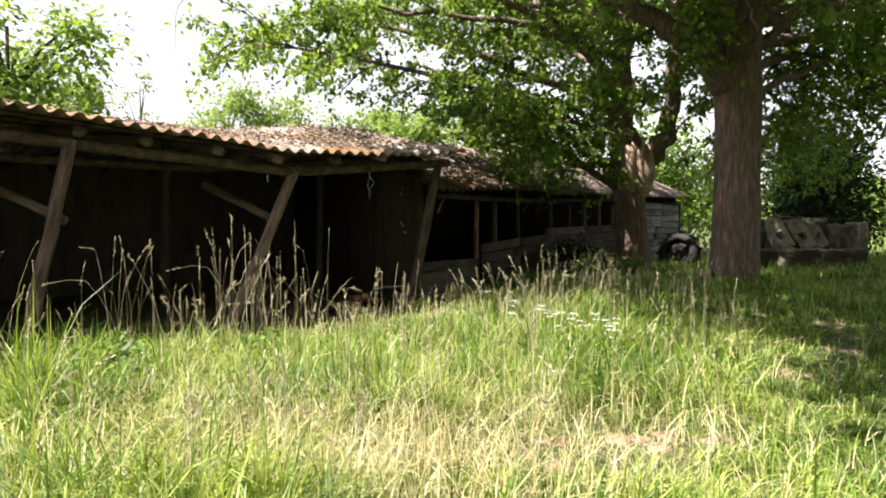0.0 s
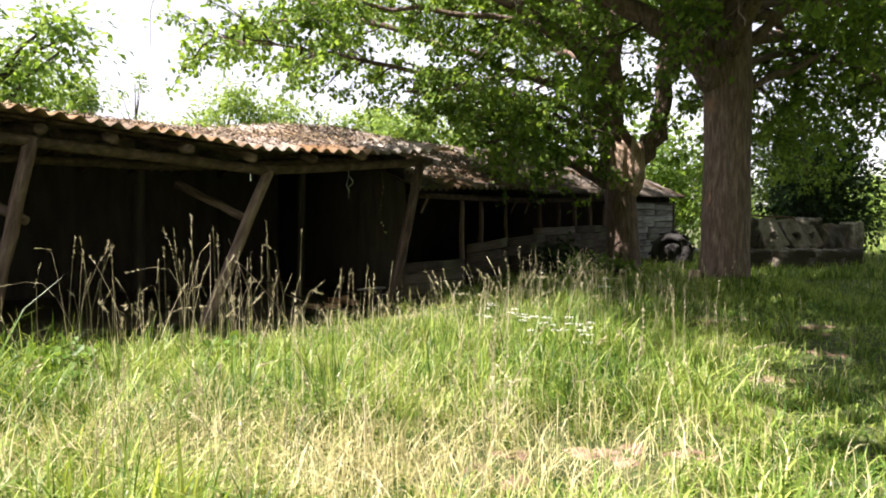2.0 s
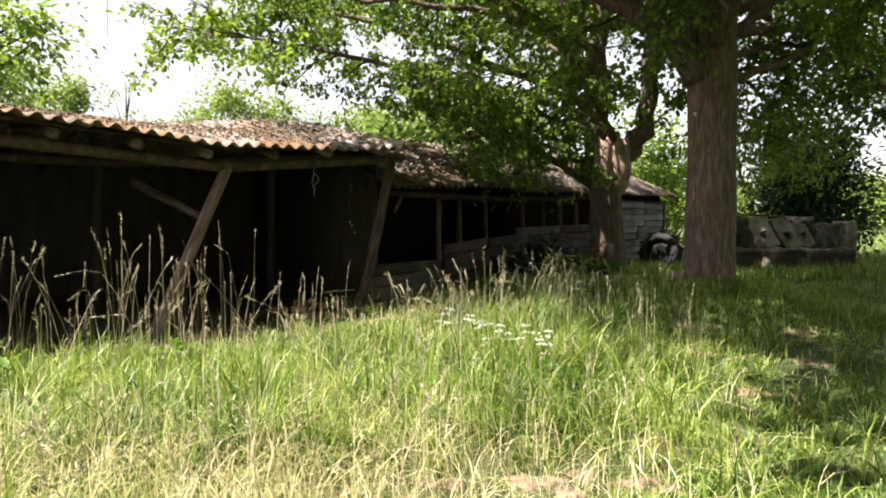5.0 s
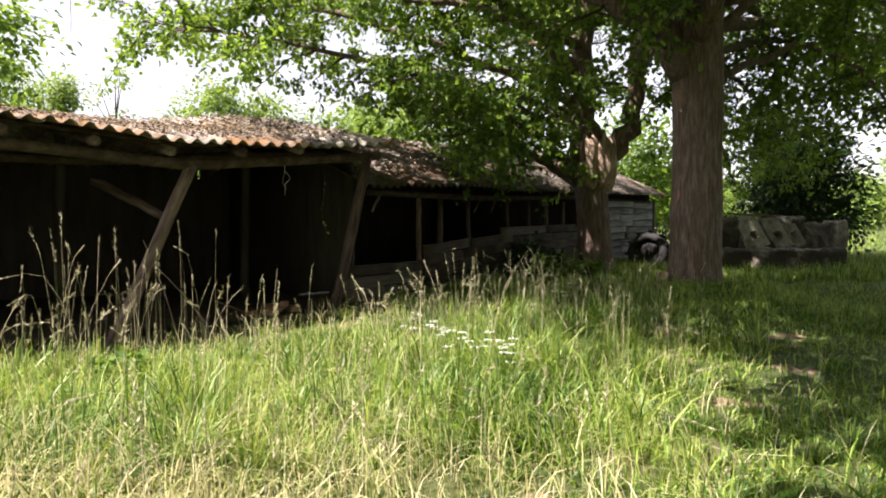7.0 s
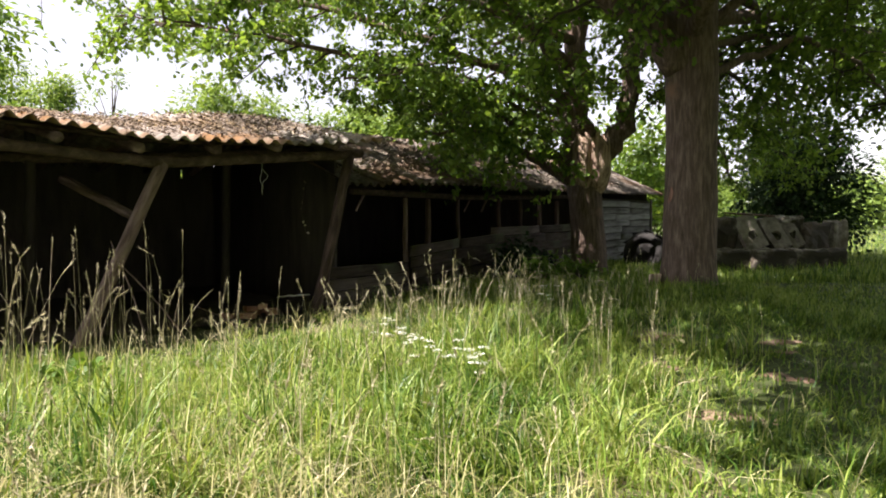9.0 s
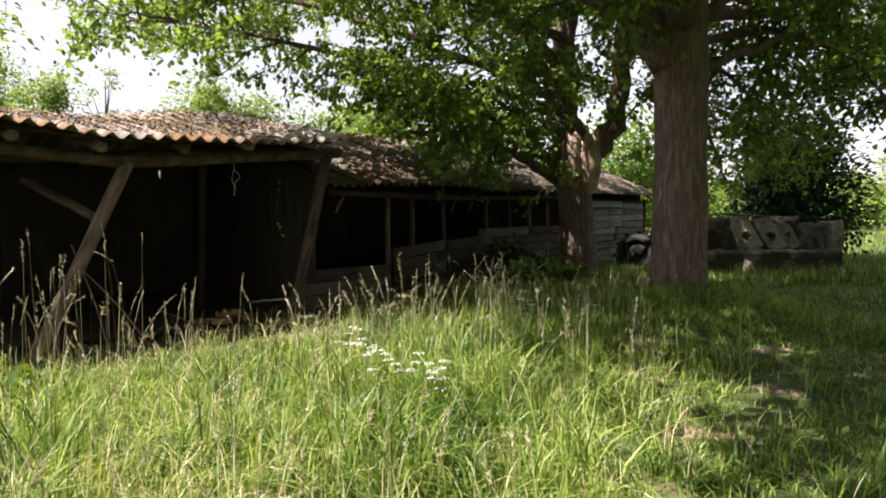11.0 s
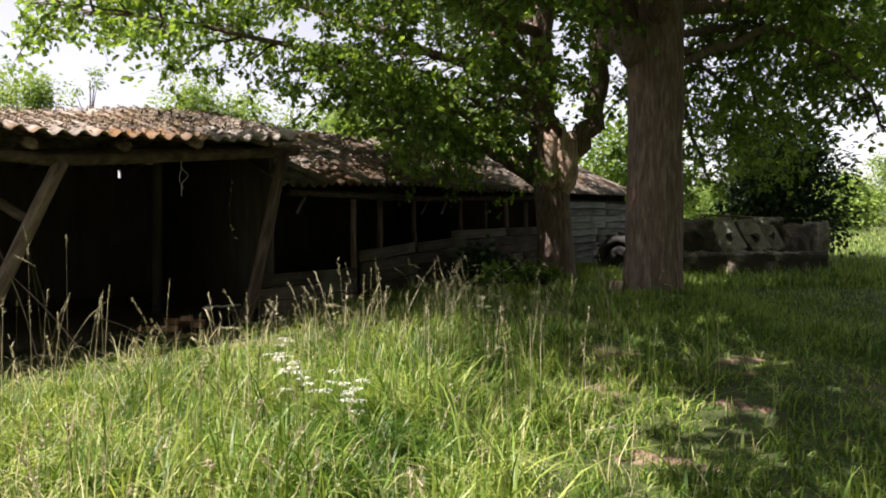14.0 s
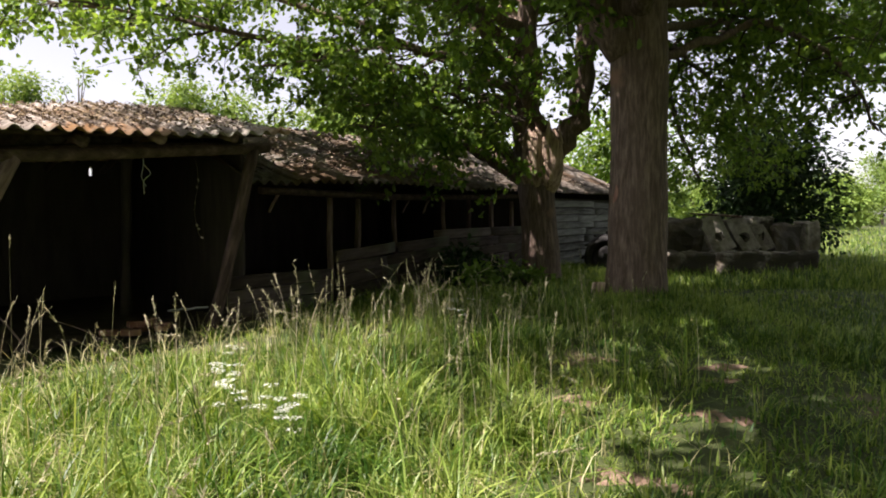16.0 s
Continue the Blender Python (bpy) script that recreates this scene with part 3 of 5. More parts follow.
def grow_crown(tree, limbs, seed, twig_len=0.62, subs=9.5, twigs=6, per_twig=20, size=0.1, spread=1.3, mat=None, droop=0.25, first=0.25, gaps=()):
    """Sub-branches and twigs from the limbs, and one crown of leaves."""
    g = np.random.default_rng(seed)
    wood, cen, dirs = [], [], []
    for path, r0, dens in limbs:
        length = np.linalg.norm(np.diff(path, axis=0), axis=1).sum()
        n = max(3, int(subs * dens * length / 4))
        for q in range(n):
            f = first + (1 - first) * (q + g.random()) / n
            i = min(int(f * (len(path) - 1)), len(path) - 2)
            base = path[i]
            tang = path[i + 1] - path[i]
            tang = tang / (np.linalg.norm(tang) + 1e-9)
            out = g.normal(0, 1, 3)
            out[2] *= 0.42
            out = out - 0.6 * np.dot(out, tang) * tang + 0.5 * tang
            out /= np.linalg.norm(out)
            ln = spread * g.uniform(0.6, 1.35) * (1.15 - 0.5 * f)
            bend = np.array([0, 0, -droop * ln * g.uniform(0.3, 1.4)])
            sub = spline([base, base + out * ln * 0.5 + bend * 0.2, base + out * ln + bend], 7)
            sub[1:] += g.normal(0, 0.03, (6, 3))
            wood.append((sub, np.linspace(max(0.012, r0 * 0.22), 0.006, 7)))
            for w in range(twigs):
                u = 0.3 + 0.7 * (w + g.random()) / twigs
                j = min(int(u * 6), 5)
                tb = sub[j] + (sub[j + 1] - sub[j]) * g.random()
                td = g.normal(0, 1, 3)
                td[2] = td[2] * 0.35 - 0.15
                td = td + 0.6 * out
                td /= np.linalg.norm(td)
                tl = twig_len * g.uniform(0.5, 1.3)
                te = tb + td * tl + np.array([0, 0, -0.12 * tl])
                tm = (tb + te) / 2 + np.array([0, 0, 0.05 * tl])
                wood.append((np.array([tb, tm, te]), np.array([0.006, 0.0045, 0.002])))
                k = max(3, int(per_twig * g.uniform(0.4, 1.5)))
                h = g.uniform(0.15, 1.05, k)[:, None]
                c = tb + (te - tb) * h + g.normal(0, 0.07, (k, 3))
                ld = g.normal(0, 0.8, (k, 3)) + td * 0.6
                ld[:, 2] -= 0.35
                cen.append(c), dirs.append(ld)
    if wood:
        tagged(part("branchwork", tubes_mesh("branchwork", wood, M_TWIG, 3), tree, "thin dark branches and twigs"), kind="stuff")
    cen, dirs = np.vstack(cen), np.vstack(dirs)
    for p, radius in gaps:
        # leaves cleared along the sun's line so that sunlight reaches chosen spots
        away = cen - np.array(p)
        along = away @ np.array(sun_dir)
        cut = (np.linalg.norm(away - along[:, None] * np.array(sun_dir), axis=1) < radius * g.uniform(0.75, 1.3, len(cen))) & (along > 0)
        cen, dirs = cen[~cut], dirs[~cut]
    part("crown", leaves_mesh("crown", cen, dirs, size, mat or M_LEAF, seed), tree, "loose green leaf sprays with sunlit and shaded gaps")


def limb_part(tree, pts, r0, r1, n=16, seed=0, sides=10):
    path = spline(pts, n)
    g = np.random.default_rng(seed)
    path[2:-1] += g.normal(0, 0.035, (n - 3, 3))
    part("limb", tube_mesh("limb", path, np.linspace(r0, r1, n) , M_BARK, sides, 0.03, seed), tree)
    return path


# the forked tree with a torn stub
T1 = np.array([3.97, 14.27, 0.0])
tree1 = empty("forked_oak", "old forked oak with a torn pale stub and low spreading limbs", "tree")
tz = np.linspace(-0.3, 2.95, 22)
tpath = np.stack([T1[0] + 0.03 * np.sin(tz * 2) - 0.03 * tz, T1[1] + 0 * tz, tz], -1)
trad = np.interp(tz, [-0.3, 0.1, 0.6, 1.4, 2.2, 2.7, 2.95], [0.52, 0.42, 0.345, 0.305, 0.315, 0.4, 0.38])
part("trunk", tube_mesh("trunk", tpath, trad, M_BARK, 26, 0.035, 11), tree1)
jag = np.random.default_rng(5)
for dx, dy, top, rad, seed in ((-0.2, -0.27, 3.0, 0.19, 12), (0.12, -0.3, 2.92, 0.2, 13)):
    n = 18
    v, q, c = tube(spline([T1 + (dx * 0.5, dy * 0.2, 1.9), T1 + (dx * 0.9, dy * 0.9, 2.5), T1 + (dx, dy, top)], 12), np.array([0.1, 0.16, 0.2, 0.22, 0.22, 0.21, 0.2, 0.19, 0.185, 0.18, 0.17, 0.13]) * rad / 0.18, n, 0.05, seed)
    for ring, amount in ((10, 0.04), (11, 0.11)):
        v[ring * n:(ring + 1) * n, 2] += jag.normal(0, amount, n)
    v[-1, 2] -= 0.2
    part("torn_stub", mesh_of("torn_stub", v, [q, c], True, M_TORN), tree1, "pale torn wood where a limb broke off")
L = [
    (limb_part(tree1, [T1 + (-0.3, 0.1, 2.3), (2.9, 14.35, 3.0), (1.2, 13.3, 3.75), (-1.5, 12.4, 4.35), (-4.1, 12.0, 4.6)], 0.1, 0.012, 22, 1), 0.12, 1.9),
    (limb_part(tree1, [T1 + (-0.3, 0.05, 2.1), (2.9, 14.25, 2.6), (1.9, 13.4, 2.95), (0.9, 12.3, 2.85)], 0.09, 0.025, 16, 2), 0.08, 0.8),
    (limb_part(tree1, [T1 + (0.2, 0, 2.6), T1 + (0.62, -0.1, 3.3), T1 + (0.74, -0.2, 4.6), T1 + (1.0, -0.3, 7.0)], 0.22, 0.12, 18, 3), 0.12, 0.6),
    (limb_part(tree1, [T1 + (-0.22, 0.15, 2.6), T1 + (-0.22, 0.2, 4.6), T1 + (-0.35, 0.2, 8.6)], 0.27, 0.14, 18, 4), 0.12, 0.6),
    (limb_part(tree1, [T1 + (-0.3, 0.2, 4.3), (2.0, 13.6, 5.4), (-0.6, 12.9, 6.2), (-3.2, 12.3, 6.0)], 0.12, 0.03, 18, 5), 0.1, 1.5),
    (limb_part(tree1, [T1 + (-0.3, 0.2, 3.7), (1.6, 14.6, 4.6), (-1.6, 14.6, 5.6), (-3.8, 14.4, 5.3)], 0.1, 0.03, 18, 6), 0.1, 1.2),
    (limb_part(tree1, [T1 + (-0.3, 0.2, 5.6), (2.2, 13.2, 6.8), (0.3, 12.2, 7.4)], 0.1, 0.03, 14, 7), 0.1, 1.1),
    (limb_part(tree1, [T1 + (0.7, -0.2, 4.2), (5.8, 15.2, 5.4), (7.0, 16.5, 5.6)], 0.1, 0.03, 14, 8), 0.1, 0.7),
    (limb_part(tree1, [T1 + (-0.2, 0.3, 4.0), (3.2, 16.0, 5.2), (2.2, 17.6, 5.6)], 0.1, 0.03, 14, 9), 0.1, 0.6),
    (limb_part(tree1, [T1 + (-0.3, 0.1, 4.8), (2.4, 13.4, 5.0), (0.6, 12.8, 5.2), (-2.2, 12.6, 5.3)], 0.1, 0.025, 18, 14), 0.1, 1.5),
    (limb_part(tree1, [T1 + (-0.3, 0.1, 3.4), (2.8, 14.3, 3.7), (1.4, 13.2, 3.9), (-0.4, 12.3, 3.7)], 0.08, 0.02, 16, 15), 0.1, 1.2),
    (limb_part(tree1, [T1 + (0.0, -0.3, 3.0), (3.3, 13.0, 3.7), (2.6, 11.9, 4.3), (1.6, 10.9, 4.7)], 0.09, 0.025, 14, 10), 0.1, 0.7),
]
for k, (px, py, pz) in enumerate(((0.7, 11.7, 2.95), (1.4, 12.4, 2.8), (2.1, 13.1, 2.9), (1.2, 12.2, 3.45), (0.2, 11.6, 3.6))):
    L.append((limb_part(tree1, [T1 + (-0.25, 0.1, 3.1 + 0.1 * k), ((3.5 + px) / 2, (14.3 + py) / 2, pz + 0.5), (px, py, pz)], 0.045, 0.012, 14, 230 + k), 0.06, 0.7))
HANG = spline([(-2.9, 12.1, 4.75), (-3.6, 10.9, 4.95), (-3.83, 10.1, 4.6), (-3.86, 10.0, 3.9)], 14)
part("hanging_twig", tube_mesh("hanging_twig", HANG, np.linspace(0.012, 0.003, 14), M_TWIG, 5), tree1)
# upper limbs above the view, added to shade the roofs and ground
UP1 = (((3.4, 17.0, 6.3), (3.2, 19.5, 7.4), (3.3, 22.0, 7.0)), ((4.6, 17.0, 7.3), (5.2, 20.0, 8.0), (5.6, 22.0, 7.6)), ((2.0, 16.0, 7.0), (0.2, 17.0, 7.4), (-1.4, 17.6, 7.0)),
       ((5.0, 14.6, 8.2), (6.4, 15.0, 8.8), (8.0, 15.6, 8.4)), ((4.0, 13.0, 8.4), (4.4, 11.6, 9.0)), ((2.6, 15.6, 8.4), (1.4, 16.4, 8.8)), ((1.6, 15.4, 6.2), (-0.8, 15.8, 6.6), (-2.6, 16.2, 6.2)),
       ((3.0, 13.6, 7.2), (2.0, 13.4, 8.0)), ((3.2, 15.0, 7.8), (2.2, 15.2, 8.8)), ((4.8, 13.6, 7.8), (5.4, 13.2, 9.0)), ((2.8, 14.4, 8.8), (1.4, 14.4, 9.4)),
       ((5.2, 16.2, 6.6), (6.4, 18.2, 6.9)), ((5.8, 15.4, 6.6), (8.2, 16.8, 6.6)), ((6.0, 17.0, 8.4), (8.6, 19.0, 8.0)))
for k, pts in enumerate(UP1):
    L.append((limb_part(tree1, [T1 + (-0.3, 0.2, 4.8 + 0.3 * k), *pts], 0.1, 0.03, 16, 50 + k), 0.1, 1.7 if pts[0][0] > 4.5 else 1.3))
# spots on stub, trunks and slabs to be sunlit, with clearing radius
SUN_GAPS = (((3.75, 13.8, 2.65), 0.5), ((3.6, 14.0, 1.3), 0.16), ((3.65, 14.1, 0.8), 0.12), ((4.05, 10.4, 0.75), 0.13), ((4.05, 10.35, 1.5), 0.12), ((4.05, 10.4, 2.5), 0.14), ((4.1, 10.3, 3.1), 0.12), ((7.5, 15.7, 1.2), 0.28), ((8.2, 16.5, 1.2), 0.22))
grow_crown(tree1, L, 21, gaps=SUN_GAPS, per_twig=25)

def bark_scar(tree, centre, radius, a0, a1, z0, z1, mat):
    """A lens of bare red bark lying on a trunk."""
    n, k = 9, 14
    v = []
    for i in range(k):
        f = i / (k - 1)
        half = math.sin(math.pi * f) ** 0.7 * (a1 - a0) / 2
        for j in range(n):
            g = j / (n - 1) * 2 - 1
            a = radians((a0 + a1) / 2 + g * half + 3 * math.sin(9 * f))
            r = radius + 0.022 * (1 - g * g) * min(1, 6 * f * (1 - f))
            v.append((centre[0] + r * math.cos(a), centre[1] + r * math.sin(a), z0 + (z1 - z0) * f))
    i, j = np.meshgrid(np.arange(k - 1), np.arange(n - 1), indexing="ij")
    q = np.stack([i * n + j, i * n + j + 1, (i + 1) * n + j + 1, (i + 1) * n + j], -1).reshape(-1, 4)
    part("bark_scar", mesh_of("bark_scar", v, q, True, mat), tree, "raw reddish bark scar")


# the straight tree
T2 = np.array([4.44, 10.5, 0.0])
tree2 = empty("straight_oak", "tall straight oak trunk with a red scar and dark hanging foliage", "tree")
tz = np.linspace(-0.3, 9.0, 40)
tpath = np.stack([T2[0] + 0.018 * tz + 0.02 * np.sin(tz), T2[1] + 0.01 * tz, tz], -1)
trad = np.interp(tz, [-0.3, 0.05, 0.35, 0.9, 2.2, 3.6, 5, 9], [0.6, 0.47, 0.405, 0.355, 0.33, 0.34, 0.3, 0.14])
part("trunk", tube_mesh("trunk", tpath, trad, M_BARK, 26, 0.028, 13), tree2)
L = [
    (limb_part(tree2, [T2 + (-0.1, 0, 3.5), T2 + (-0.7, -0.1, 4.15), T2 + (-2.2, -0.3, 4.9), T2 + (-4.6, -0.6, 5.9)], 0.26, 0.05, 18, 31), 0.14, 0.9),
    (limb_part(tree2, [T2 + (0, -0.2, 3.9), T2 + (0.0, -1.4, 4.9), T2 + (-0.2, -3.2, 5.5), T2 + (-0.3, -4.8, 5.6)], 0.13, 0.03, 16, 32), 0.1, 1.1),
    (limb_part(tree2, [T2 + (0.2, 0, 4.0), T2 + (1.6, 0.2, 4.9), T2 + (3.4, 0.3, 4.8), T2 + (5.0, 0.4, 3.8)], 0.08, 0.02, 18, 33), 0.1, 0.85),
    (limb_part(tree2, [T2 + (0.2, 0.2, 4.3), T2 + (1.4, 1.8, 5.1), T2 + (3.0, 4.0, 4.7), T2 + (4.2, 5.6, 3.3)], 0.13, 0.03, 18, 34), 0.1, 0.95),
    (limb_part(tree2, [T2 + (0.2, 0, 5.0), T2 + (1.8, -1.0, 6.0), T2 + (3.6, -2.0, 5.8), T2 + (5.0, -2.6, 4.8)], 0.12, 0.03, 18, 35), 0.1, 0.95),
    (limb_part(tree2, [T2 + (0.1, 0, 6.0), T2 + (1.8, 1.0, 7.4), T2 + (3.8, 1.6, 7.8)], 0.12, 0.03, 14, 36), 0.1, 1.3),
    (limb_part(tree2, [T2 + (0.1, 0, 6.4), T2 + (-1.4, 0.6, 7.8), T2 + (-3.0, 0.8, 8.4)], 0.12, 0.03, 14, 37), 0.1, 1.2),
    (limb_part(tree2, [T2 + (0.1, 0, 7.4), T2 + (0.6, -1.0, 8.8), T2 + (1.6, -2.4, 9.2)], 0.1, 0.03, 14, 38), 0.1, 1.2),
    (limb_part(tree2, [T2 + (0.3, 0.3, 4.2), T2 + (3.0, 3.0, 5.0), T2 + (6.0, 5.0, 5.0), T2 + (8.0, 6.0, 5.0)], 0.12, 0.03, 18, 40), 0.1, 0.95),
    (limb_part(tree2, [T2 + (0.3, 0.0, 5.4), T2 + (3.0, 0.4, 6.6), T2 + (6.0, 0.8, 6.4), T2 + (8.5, 1.0, 5.0)], 0.12, 0.03, 18, 41), 0.1, 0.68),
    (limb_part(tree2, [T2 + (0.3, 0.4, 5.8), T2 + (3.0, 4.0, 7.4), T2 + (6.0, 7.5, 7.4), T2 + (9.0, 9.0, 7.0)], 0.12, 0.03, 18, 45), 0.1, 0.68),
    # dense limbs reaching overhead out of view, added for meadow shade
    (limb_part(tree2, [T2 + (-0.1, -0.2, 5.0), (2.6, 8.6, 5.9), (0.6, 6.8, 6.1), (-1.4, 5.4, 5.7)], 0.13, 0.03, 20, 46), 0.1, 2.6),
    (limb_part(tree2, [T2 + (-0.1, -0.2, 5.4), (3.6, 8.4, 6.4), (2.4, 6.4, 6.6), (1.2, 4.9, 6.3)], 0.13, 0.03, 20, 47), 0.1, 2.6),
    (limb_part(tree2, [T2 + (0.0, -0.2, 5.2), (4.3, 7.6, 6.3), (3.7, 5.6, 6.6), (3.4, 4.4, 6.3)], 0.13, 0.03, 20, 48), 0.1, 2.6),
    (limb_part(tree2, [T2 + (-0.2, -0.1, 5.8), (2.4, 9.4, 6.8), (0.6, 8.2, 6.9), (-1.2, 7.4, 6.4)], 0.13, 0.03, 20, 49), 0.1, 2.6),
    (limb_part(tree2, [T2 + (0.3, 0.1, 3.4), (6.6, 11.6, 4.1), (8.2, 12.6, 3.8), (9.4, 13.4, 2.9)], 0.06, 0.02, 18, 70), 0.1, 1.2),
    (limb_part(tree2, [T2 + (0.3, 0.2, 3.8), (7.0, 13.2, 4.6), (9.6, 15.4, 4.8), (11.2, 16.6, 4.5)], 0.06, 0.02, 18, 71), 0.1, 1.2),
    (limb_part(tree2, [T2 + (0.2, 0.3, 3.6), (6.2, 13.6, 4.2), (8.2, 16.6, 3.9), (9.4, 18.4, 2.7)], 0.06, 0.02, 18, 72), 0.1, 1.2),
    (limb_part(tree2, [T2 + (0.3, 0.0, 4.4), (7.4, 10.6, 5.0), (9.8, 10.8, 4.8), (11.6, 11.4, 3.6)], 0.06, 0.02, 18, 73), 0.1, 1.2),
    (limb_part(tree2, [T2 + (0.3, 0.3, 4.7), (8.2, 13.4, 5.6), (11.6, 15.6, 5.9), (13.6, 17.0, 5.6)], 0.06, 0.02, 18, 74), 0.1, 1.2),
    (limb_part(tree2, [T2 + (-0.2, -0.25, 4.2), (4.1, 9.6, 4.7), (3.95, 9.0, 4.3), (3.9, 8.6, 3.8)], 0.05, 0.012, 14, 75), 0.08, 0.8),
    (limb_part(tree2, [T2 + (0.1, -0.25, 4.4), (4.8, 9.5, 4.9), (4.95, 8.9, 4.5), (5.0, 8.5, 4.0)], 0.05, 0.012, 14, 76), 0.08, 0.8),
    (limb_part(tree2, [T2 + (-0.2, -0.2, 4.5), (3.5, 9.7, 4.9), (3.0, 9.2, 4.6), (2.8, 8.9, 4.2)], 0.05, 0.012, 14, 77), 0.08, 0.7),
    (limb_part(tree2, [T2 + (0.1, -0.2, 4.8), T2 + (1.2, -2.0, 6.2), T2 + (2.4, -4.0, 6.4)], 0.12, 0.03, 16, 42), 0.1, 1.5),
    (limb_part(tree2, [T2 + (0.2, 0.1, 4.6), T2 + (2.4, 0.8, 5.8), T2 + (5.0, 1.5, 5.6), T2 + (6.6, 2.0, 4.6)], 0.12, 0.03, 18, 43), 0.1, 0.85),
    (limb_part(tree2, [T2 + (0.1, 0.2, 5.0), T2 + (1.0, 3.2, 6.2), T2 + (2.0, 6.0, 6.0)], 0.12, 0.03, 18, 44), 0.1, 0.8),
    (limb_part(tree2, [T2 + (0.2, 0.1, 3.7), T2 + (1.2, 2.4, 4.0), T2 + (2.4, 5.2, 3.5), T2 + (3.9, 7.6, 2.4)], 0.1, 0.03, 18, 39), 0.1, 1.3),
]
# unseen high sprays, added to shade the meadow, coarser in leaf
SHADE_LIMBS = []
for k, (px, py) in enumerate(((-1.5, 2.2), (-1.2, 3.0), (-0.9, 3.8), (-0.7, 4.6), (-0.5, 5.6), (-0.3, 6.6), (-0.6, 2.6), (-0.2, 3.4), (0.2, 4.4), (1.2, 3.2), (2.0, 4.2), (0.2, 1.6), (1.4, 1.4), (0.6, 3.8), (1.6, 5.4), (2.6, 2.6))):
    SHADE_LIMBS.append((limb_part(tree2, [T2 + (-0.1, -0.1, 5.2 + 0.12 * k), (3.4 + 0.25 * px, 0.45 * py + 5.4, 6.7), (px, py, 6.4 + 0.3 * (k % 3))], 0.09, 0.025, 16, 210 + k), 0.1, 1.5))
for k, (px, py) in enumerate(((-3.8, 7.2), (-3.2, 7.9), (-2.6, 7.0), (-2.6, 8.6), (-1.8, 8.0), (-3.9, 9.0), (-3.0, 9.8), (-1.8, 9.6))):
    SHADE_LIMBS.append((limb_part(tree2, [T2 + (-0.1, 0.0, 5.9 + 0.12 * k), (1.2 + 0.25 * px, 0.5 * py + 5.2, 6.9), (px, py, 6.5)], 0.09, 0.025, 16, 250 + k), 0.1, 1.5))
# more limbs above the view, added to deepen the shade below
UP2 = (((6.2, 11.6, 8.6), (8.2, 12.6, 8.8)), ((6.4, 9.6, 8.8), (8.4, 8.6, 8.4)), ((5.0, 12.4, 9.0), (5.6, 14.6, 9.2)), ((6.8, 13.6, 8.4), (9.2, 15.8, 8.2)), ((3.0, 11.4, 8.8), (1.2, 12.0, 8.8)),
       ((7.4, 11.0, 7.6), (10.2, 11.4, 7.4)), ((3.0, 8.8, 8.2), (1.6, 7.2, 8.0)), ((4.8, 8.4, 8.6), (5.6, 6.2, 8.0)),
       ((3.2, 11.6, 6.6), (2.0, 12.0, 6.9)), ((3.4, 9.6, 6.5), (2.2, 9.0, 6.9)), ((3.0, 10.6, 6.8), (1.4, 10.8, 7.2)), ((2.6, 9.0, 6.6), (0.6, 8.4, 7.0)))
for k, pts in enumerate(UP2):
    L.append((limb_part(tree2, [T2 + (0.1, 0.0, 5.6 + 0.22 * k), *pts], 0.1, 0.03, 14, 60 + k), 0.1, 1.7))
bark_scar(tree2, (T2[0] + 0.05, T2[1] + 0.02), 0.338, 196, 214, 1.35, 1.9, M_SCAR)
grow_crown(tree2, L, 22, gaps=SUN_GAPS, per_twig=20)
grow_crown(tree2, SHADE_LIMBS, 23, gaps=SUN_GAPS, per_twig=7, size=0.2)


def far_tree(name, label, x, y, height, width, seed, mat=M_FARLEAF, clumps=26, leaves=190, size=0.5, lean=0.0, trunk=0.25):
    """A tree for the distance: trunk, limbs and uneven clumps of leaves."""
    g = np.random.default_rng(seed)
    t = empty(name, label, "tree", group="trees along the field", m=pose(x, y, 0))
    path = spline([(0, 0, -0.3), (lean * 0.3, 0, height * 0.4), (lean, 0, height * 0.9)], 10)
    part("trunk", tube_mesh("trunk", path, np.linspace(trunk, 0.04, 10), M_TWIG, 7, 0.03, seed), t)
    cen, dirs, wood = [], [], []
    for c in range(clumps):
        f = 0.22 + 0.78 * (c + g.random()) / clumps
        rad = width * 0.5 * math.sqrt(max(0.05, 1 - ((f - 0.5) / 0.56) ** 2)) * g.uniform(0.35, 1.0)
        a = g.uniform(0, 6.28)
        p = np.array([lean * f + rad * math.cos(a), rad * math.sin(a), height * f])
        wood.append((np.array([path[min(9, int(f * 8))], (path[min(9, int(f * 8))] + p) / 2 + (0, 0, 0.2), p]), np.array([0.07, 0.05, 0.02])))
        r = width * g.uniform(0.1, 0.19)
        k = int(leaves * g.uniform(0.6, 1.4))
        off = g.normal(0, 1, (k, 3)) * (r, r, r * 0.75) * 0.62
        cen.append(p + off)
        d = off + g.normal(0, 0.6, (k, 3)) * r
        d[:, 2] -= 0.2 * r
        dirs.append(d)
    tagged(part("branchwork", tubes_mesh("branchwork", wood, M_TWIG, 3), t), kind="stuff")
    cen, dirs = np.vstack(cen), np.vstack(dirs)
    part("crown", leaves_mesh("crown", cen, dirs, size, mat, seed, lobed=False), t)
    return t


